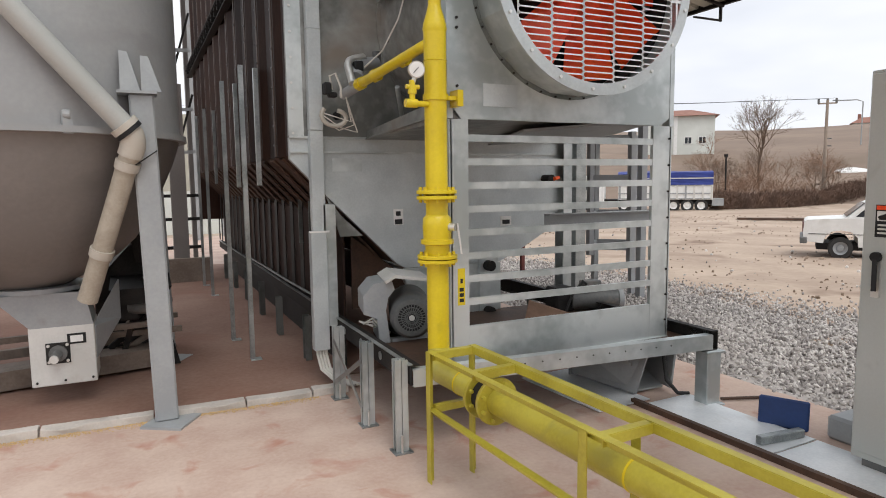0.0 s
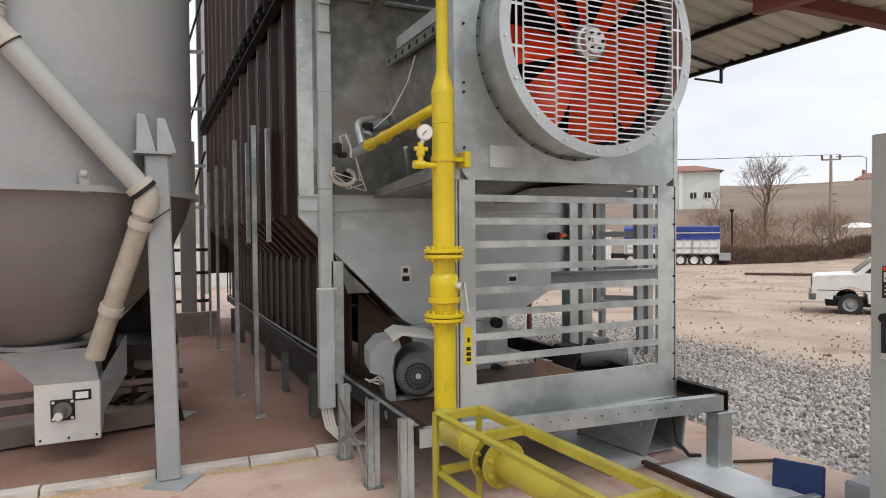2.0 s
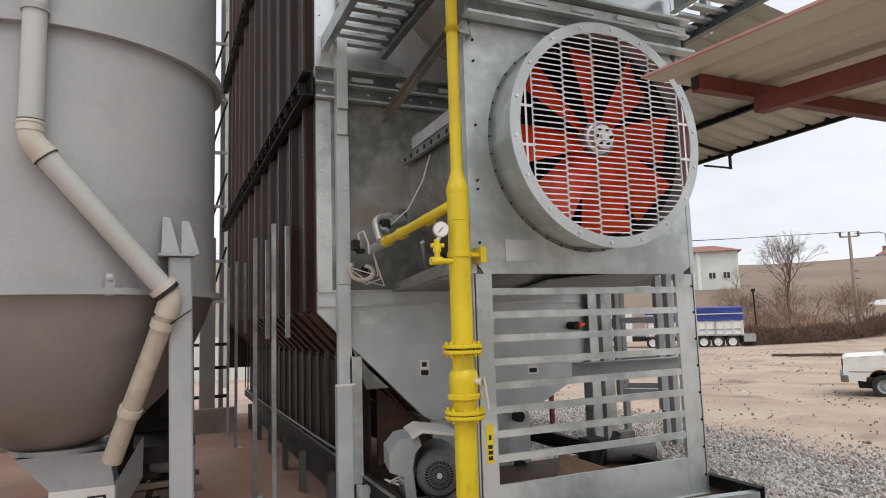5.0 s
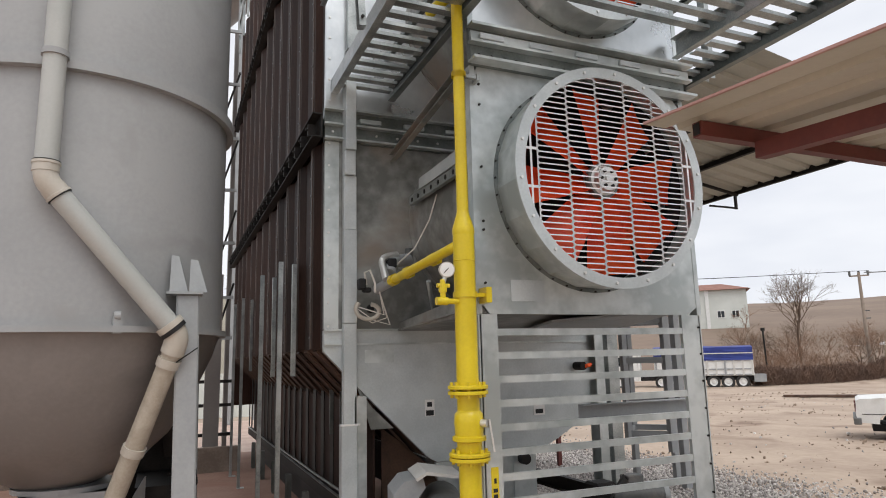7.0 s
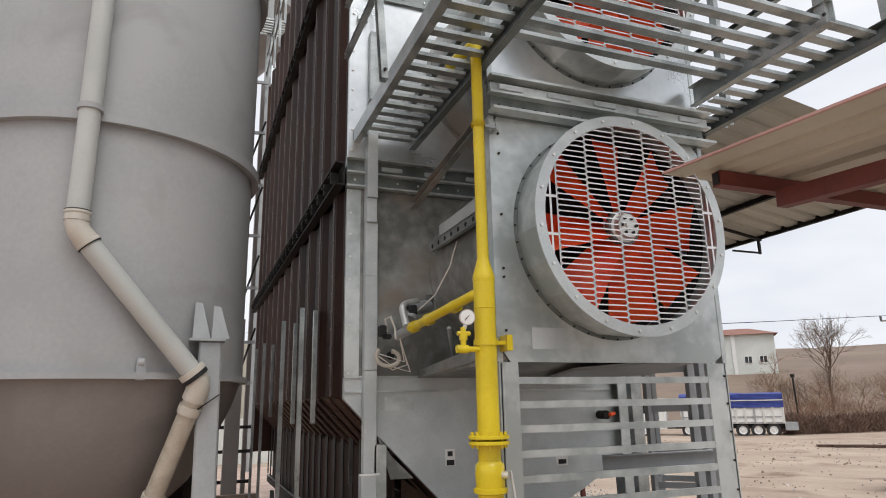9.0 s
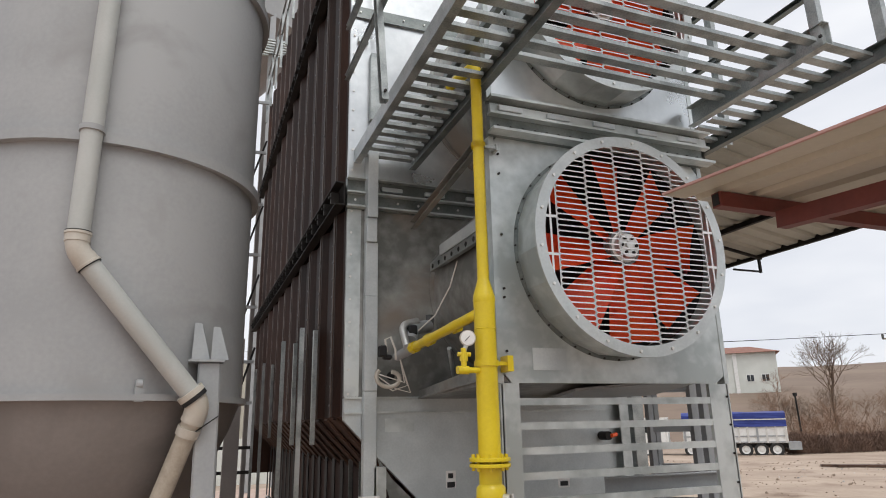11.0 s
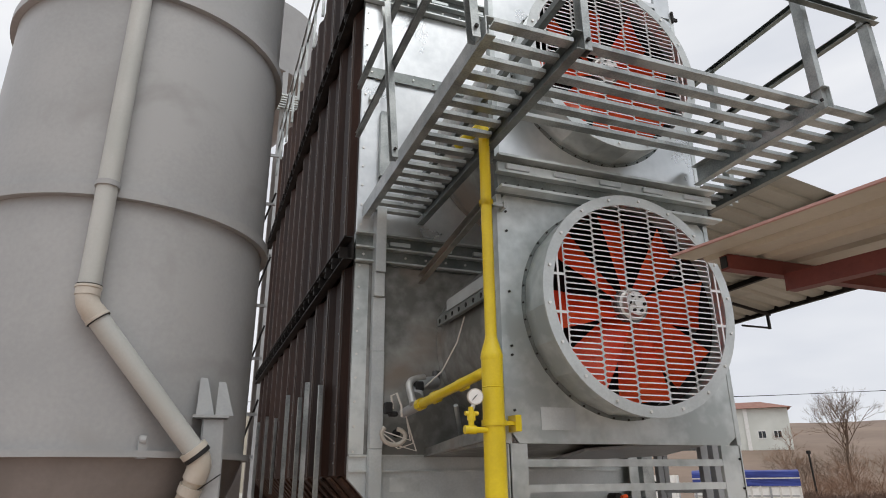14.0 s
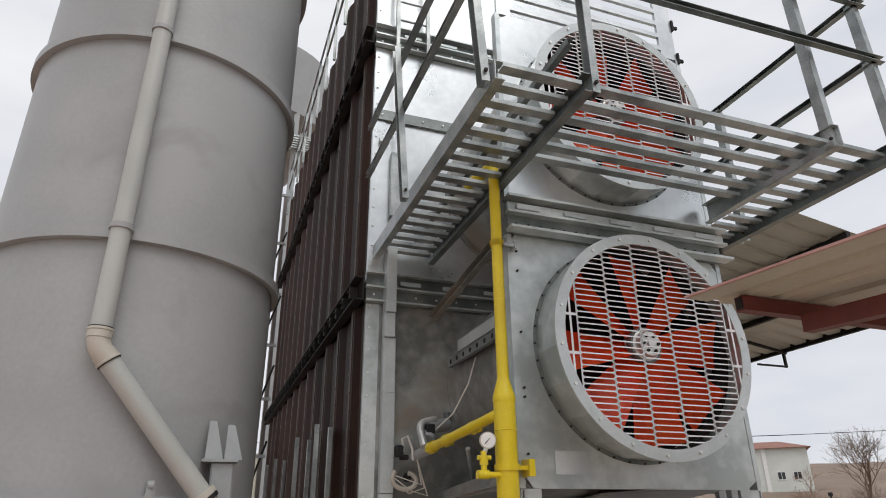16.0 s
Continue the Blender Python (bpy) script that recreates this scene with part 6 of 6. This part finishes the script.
# ---- houses and poles ----
def house(name, label, c, yaw, w, d, wall_h, roof_h, wins):
    s = thing(name, label, "house")
    m = Matrix.Translation(c) @ Matrix.Rotation(radians(yaw), 4, "Z")

    def p(n, bm, mat, lab="", parent=s):
        bm.transform(m)
        return part(n, bm, mat, parent, lab)

    p("wall", box(-w / 2, w / 2, -d / 2, d / 2, -2, wall_h), PLASTER, "pale rendered wall")
    e = 0.6
    bm = bmesh.new()
    low = [bm.verts.new((a * (w / 2 + e), b * (d / 2 + e), wall_h)) for a, b in ((-1, -1), (1, -1), (1, 1), (-1, 1))]
    rid = [bm.verts.new((a * (w / 2 - d / 3), 0, wall_h + roof_h)) for a in (-1, 1)]
    for f in ((low[0], low[1], rid[1], rid[0]), (low[2], low[3], rid[0], rid[1]), (low[1], low[2], rid[1]), (low[3], low[0], rid[0]), (low[3], low[2], low[1], low[0])):
        bm.faces.new(f)
    r = p("roof", bm, ROOFTILE, "terracotta hipped roof")
    p("chimney", box(-w / 2 + 1.2, -w / 2 + 2.0, -0.4, 0.4, wall_h + 0.2, wall_h + roof_h + 0.9), ROOFTILE, "", r)
    for x, z in wins:
        wd = p("window", box(x - 0.55, x + 0.55, -d / 2 - 0.06, -d / 2, z, z + 1.1), WHITE, "white framed window")
        p("pane", box(x - 0.45, x - 0.04, -d / 2 - 0.09, -d / 2 - 0.06, z + 0.1, z + 1.0), GLASS_DARK, "", wd)
        p("pane", box(x + 0.04, x + 0.45, -d / 2 - 0.09, -d / 2 - 0.06, z + 0.1, z + 1.0), GLASS_DARK, "", wd)
    p("pilaster", box(-0.25, 0.25, -d / 2 - 0.2, -d / 2, -2, wall_h), WHITE)
    p("terrace", box(-w / 2 - 1, w / 2 + 0.5, -d / 2 - 2, -d / 2, -3, -1.2), PLASTER, "pale terrace wall")


house("house", "pale rendered two-storey house with terracotta roof", (77.2, 76, 6.2), -43, 11, 9, 4.8, 1.3, ((-3.6, 0.6), (-1.8, 0.6), (1.8, 0.6), (3.8, 0.6)))
house("far_house", "small grey house on the ridge", (182, 108.0, 13.6), -55, 9, 6, 2.4, 1.7, ((-2, 0.9), (2, 0.9)))


def utility_pole():
    s = thing("utility_pole", "weathered utility pole with insulators on a cross arm", "utility pole")
    x, y = 59.6, 39.6
    part("pole", rod((x, y, -2.2), (x, y, 8.9), 0.2, r2=0.12, n=12), WOODPOLE, s, smooth=True)
    part("cross_arm", bar((x - 0.5, y + 0.6, 8.6), (x + 0.5, y - 0.6, 8.6), 0.13, 0.13), WOODPOLE, s)
    for t in (-1, 0, 1):
        c = Vector((x + 0.48 * t, y - 0.56 * t, 8.6))
        part("insulator", rod(c, c + Vector((0, 0, 0.45)), 0.10, n=10), MOTOR, s)
        part("line", sweep([c + Vector((0, 0, 0.45)) + Vector((-1.0, 0.72, 0)) * (k * 9) + Vector((0, 0, 2.2 * ((k / 6) ** 2 - k / 6) + 1.5 * k / 6)) for k in range(7)], 0.014, n=4), DARK_STEEL, s)
    for z in (4.6, 5.3):
        part("step_iron", bar((x - 0.1, y, z), (x + 0.4, y - 0.3, z), 0.1, 0.1), MOTOR, s)
    l = thing("street_lamp", "tall grey street lamp on the ridge", "street lamp")
    part("pole", sweep([(97, 59, 2), (97, 59, 12.6), (96.5, 59.6, 12.9), (94.8, 61.4, 12.9)], 0.09, n=8), GREYPAINT, l)
    part("lamp_head", box(94.1, 95.0, 61.1, 61.7, 12.85, 13.0), GREYPAINT, l)
    d = thing("dark_post", "thin dark post beside the hedge", "post")
    part("post", rod((50.2, 42.85, -2.0), (50.1, 42.85, 3.6), 0.08, n=8), DARK_STEEL, d)
    part("post_cap", box(49.95, 50.25, 42.75, 42.95, 3.6, 3.9), DARK_STEEL, d)


utility_pole()


# ---- bare trees, shrubs, hedge ----
def branch(out, p, d, length, r, depth, rg, spread):
    verts, faces = out
    q = p + d * length
    u = d.orthogonal().normalized()
    v = d.cross(u)
    o, n = len(verts), 4 if depth > 2 else 3
    for c, k in ((p, r), (q, r * 0.66)):
        for a in range(n):
            t = 2 * math.pi * a / n
            verts.append(c + (u * math.cos(t) + v * math.sin(t)) * k)
    faces.extend((o + a, o + (a + 1) % n, o + n + (a + 1) % n, o + n + a) for a in range(n))
    if depth == 0:
        return
    for k in range(rg.choice((2, 3, 3))):
        e = (d + Vector((rg.gauss(0, spread), rg.gauss(0, spread), rg.gauss(0.12, spread * 0.7)))).normalized()
        branch(out, p.lerp(q, rg.uniform(0.6, 1.0)), e, length * rg.uniform(0.6, 0.85), r * 0.64, depth - 1, rg, spread)


def bare_tree(name, label, c, h, seed, depth=6, mat=BARK, spread=0.42, r=None, lean=0.45):
    rg = random.Random(seed)
    s = thing(name, label, "tree")
    c = Vector(c)
    r = r or h * 0.02
    part("trunk", rod(c - Z * 0.5, c + Z * h * 0.3, r, n=8, r2=r * 0.8), mat, s, smooth=True)
    out = ([], [])
    for k in range(4):
        branch(out, c + Z * h * (0.22 + 0.03 * k), Vector((rg.gauss(0, lean), rg.gauss(0, lean), 1)).normalized(), h * 0.26, r * 0.6, depth - 1, rg, spread)
    me = bpy.data.meshes.new("crown")
    me.from_pydata(out[0], [], out[1])
    me.materials.append(mat)
    ob = new("crown", me)
    ob.parent = s
    ob["label"] = "bare twiggy crown"


bare_tree("bare_tree", "leafless tree behind the hedge", (59.8, 46.9, height(59.8, 46.9)), 9.6, 5, 7, BARK, 0.48, 0.14, 0.3)
rg0 = random.Random(8)
for k in range(26):
    a, d = radians(47 + 10 * rg0.random()), rg0.uniform(68, 84)
    x, y = d * math.sin(a), d * math.cos(a)
    bare_tree("shrub", "reddish leafless shrub on the slope", (x, y, height(x, y) - 0.6), rg0.uniform(3.0, 6.0), 20 + k, 6, TWIG_RED if k % 2 else BARK, 0.6, 0.05)
for k in range(16):
    a, d = radians(48.6 + 6.6 * rg0.random()), rg0.uniform(64, 76)
    x, y = d * math.sin(a), d * math.cos(a)
    bare_tree("shrub", "reddish leafless shrub on the slope", (x, y, height(x, y) - 0.5), rg0.uniform(2.4, 4.6), 70 + k, 6, TWIG_RED, 0.75, 0.04, 0.9)
bare_tree("shrub", "leafless shrub beside the house", (74.0, 66.0, height(74, 66) - 0.5), 4.6, 51, 5, TWIG_RED, 0.55, 0.06)


def hedge():
    rg = random.Random(6)
    verts, faces = [], []
    for i in range(16000):
        t = rg.random()
        x, y = 44.2 + 26 * t + rg.gauss(0, 0.5), 39.5 - 2.5 * t + rg.gauss(0, 0.5)
        z0 = height(x, y) + rg.random() ** 1.3 * (1.25 + 0.45 * noise.noise(Vector((t * 9, 0, 0))))
        d = Vector((rg.gauss(0, 0.5), rg.gauss(0, 0.5), rg.uniform(0.4, 1))).normalized()
        L, w = rg.uniform(0.3, 0.7), rg.uniform(0.012, 0.03)
        p = Vector((x, y, z0))
        u = d.orthogonal().normalized() * w
        v = d.cross(u).normalized() * w
        o = len(verts)
        q = p + d * L
        for c in (p + u, p - u * 0.5 + v, p - u * 0.5 - v, q):
            verts.append(tuple(c))
        faces += [(o, o + 1, o + 3), (o + 1, o + 2, o + 3), (o + 2, o, o + 3)]
    me = bpy.data.meshes.new("hedge")
    me.from_pydata(verts, [], faces)
    me.materials.append(material("dark_hedge_twigs", (0.10, 0.062, 0.045), (0.17, 0.105, 0.075), 0.9, 0, 0.5, 30, 0))
    tagged(new("hedge", me), "dense brown leafless hedge along the yard", "hedge", kind="stuff")


hedge()
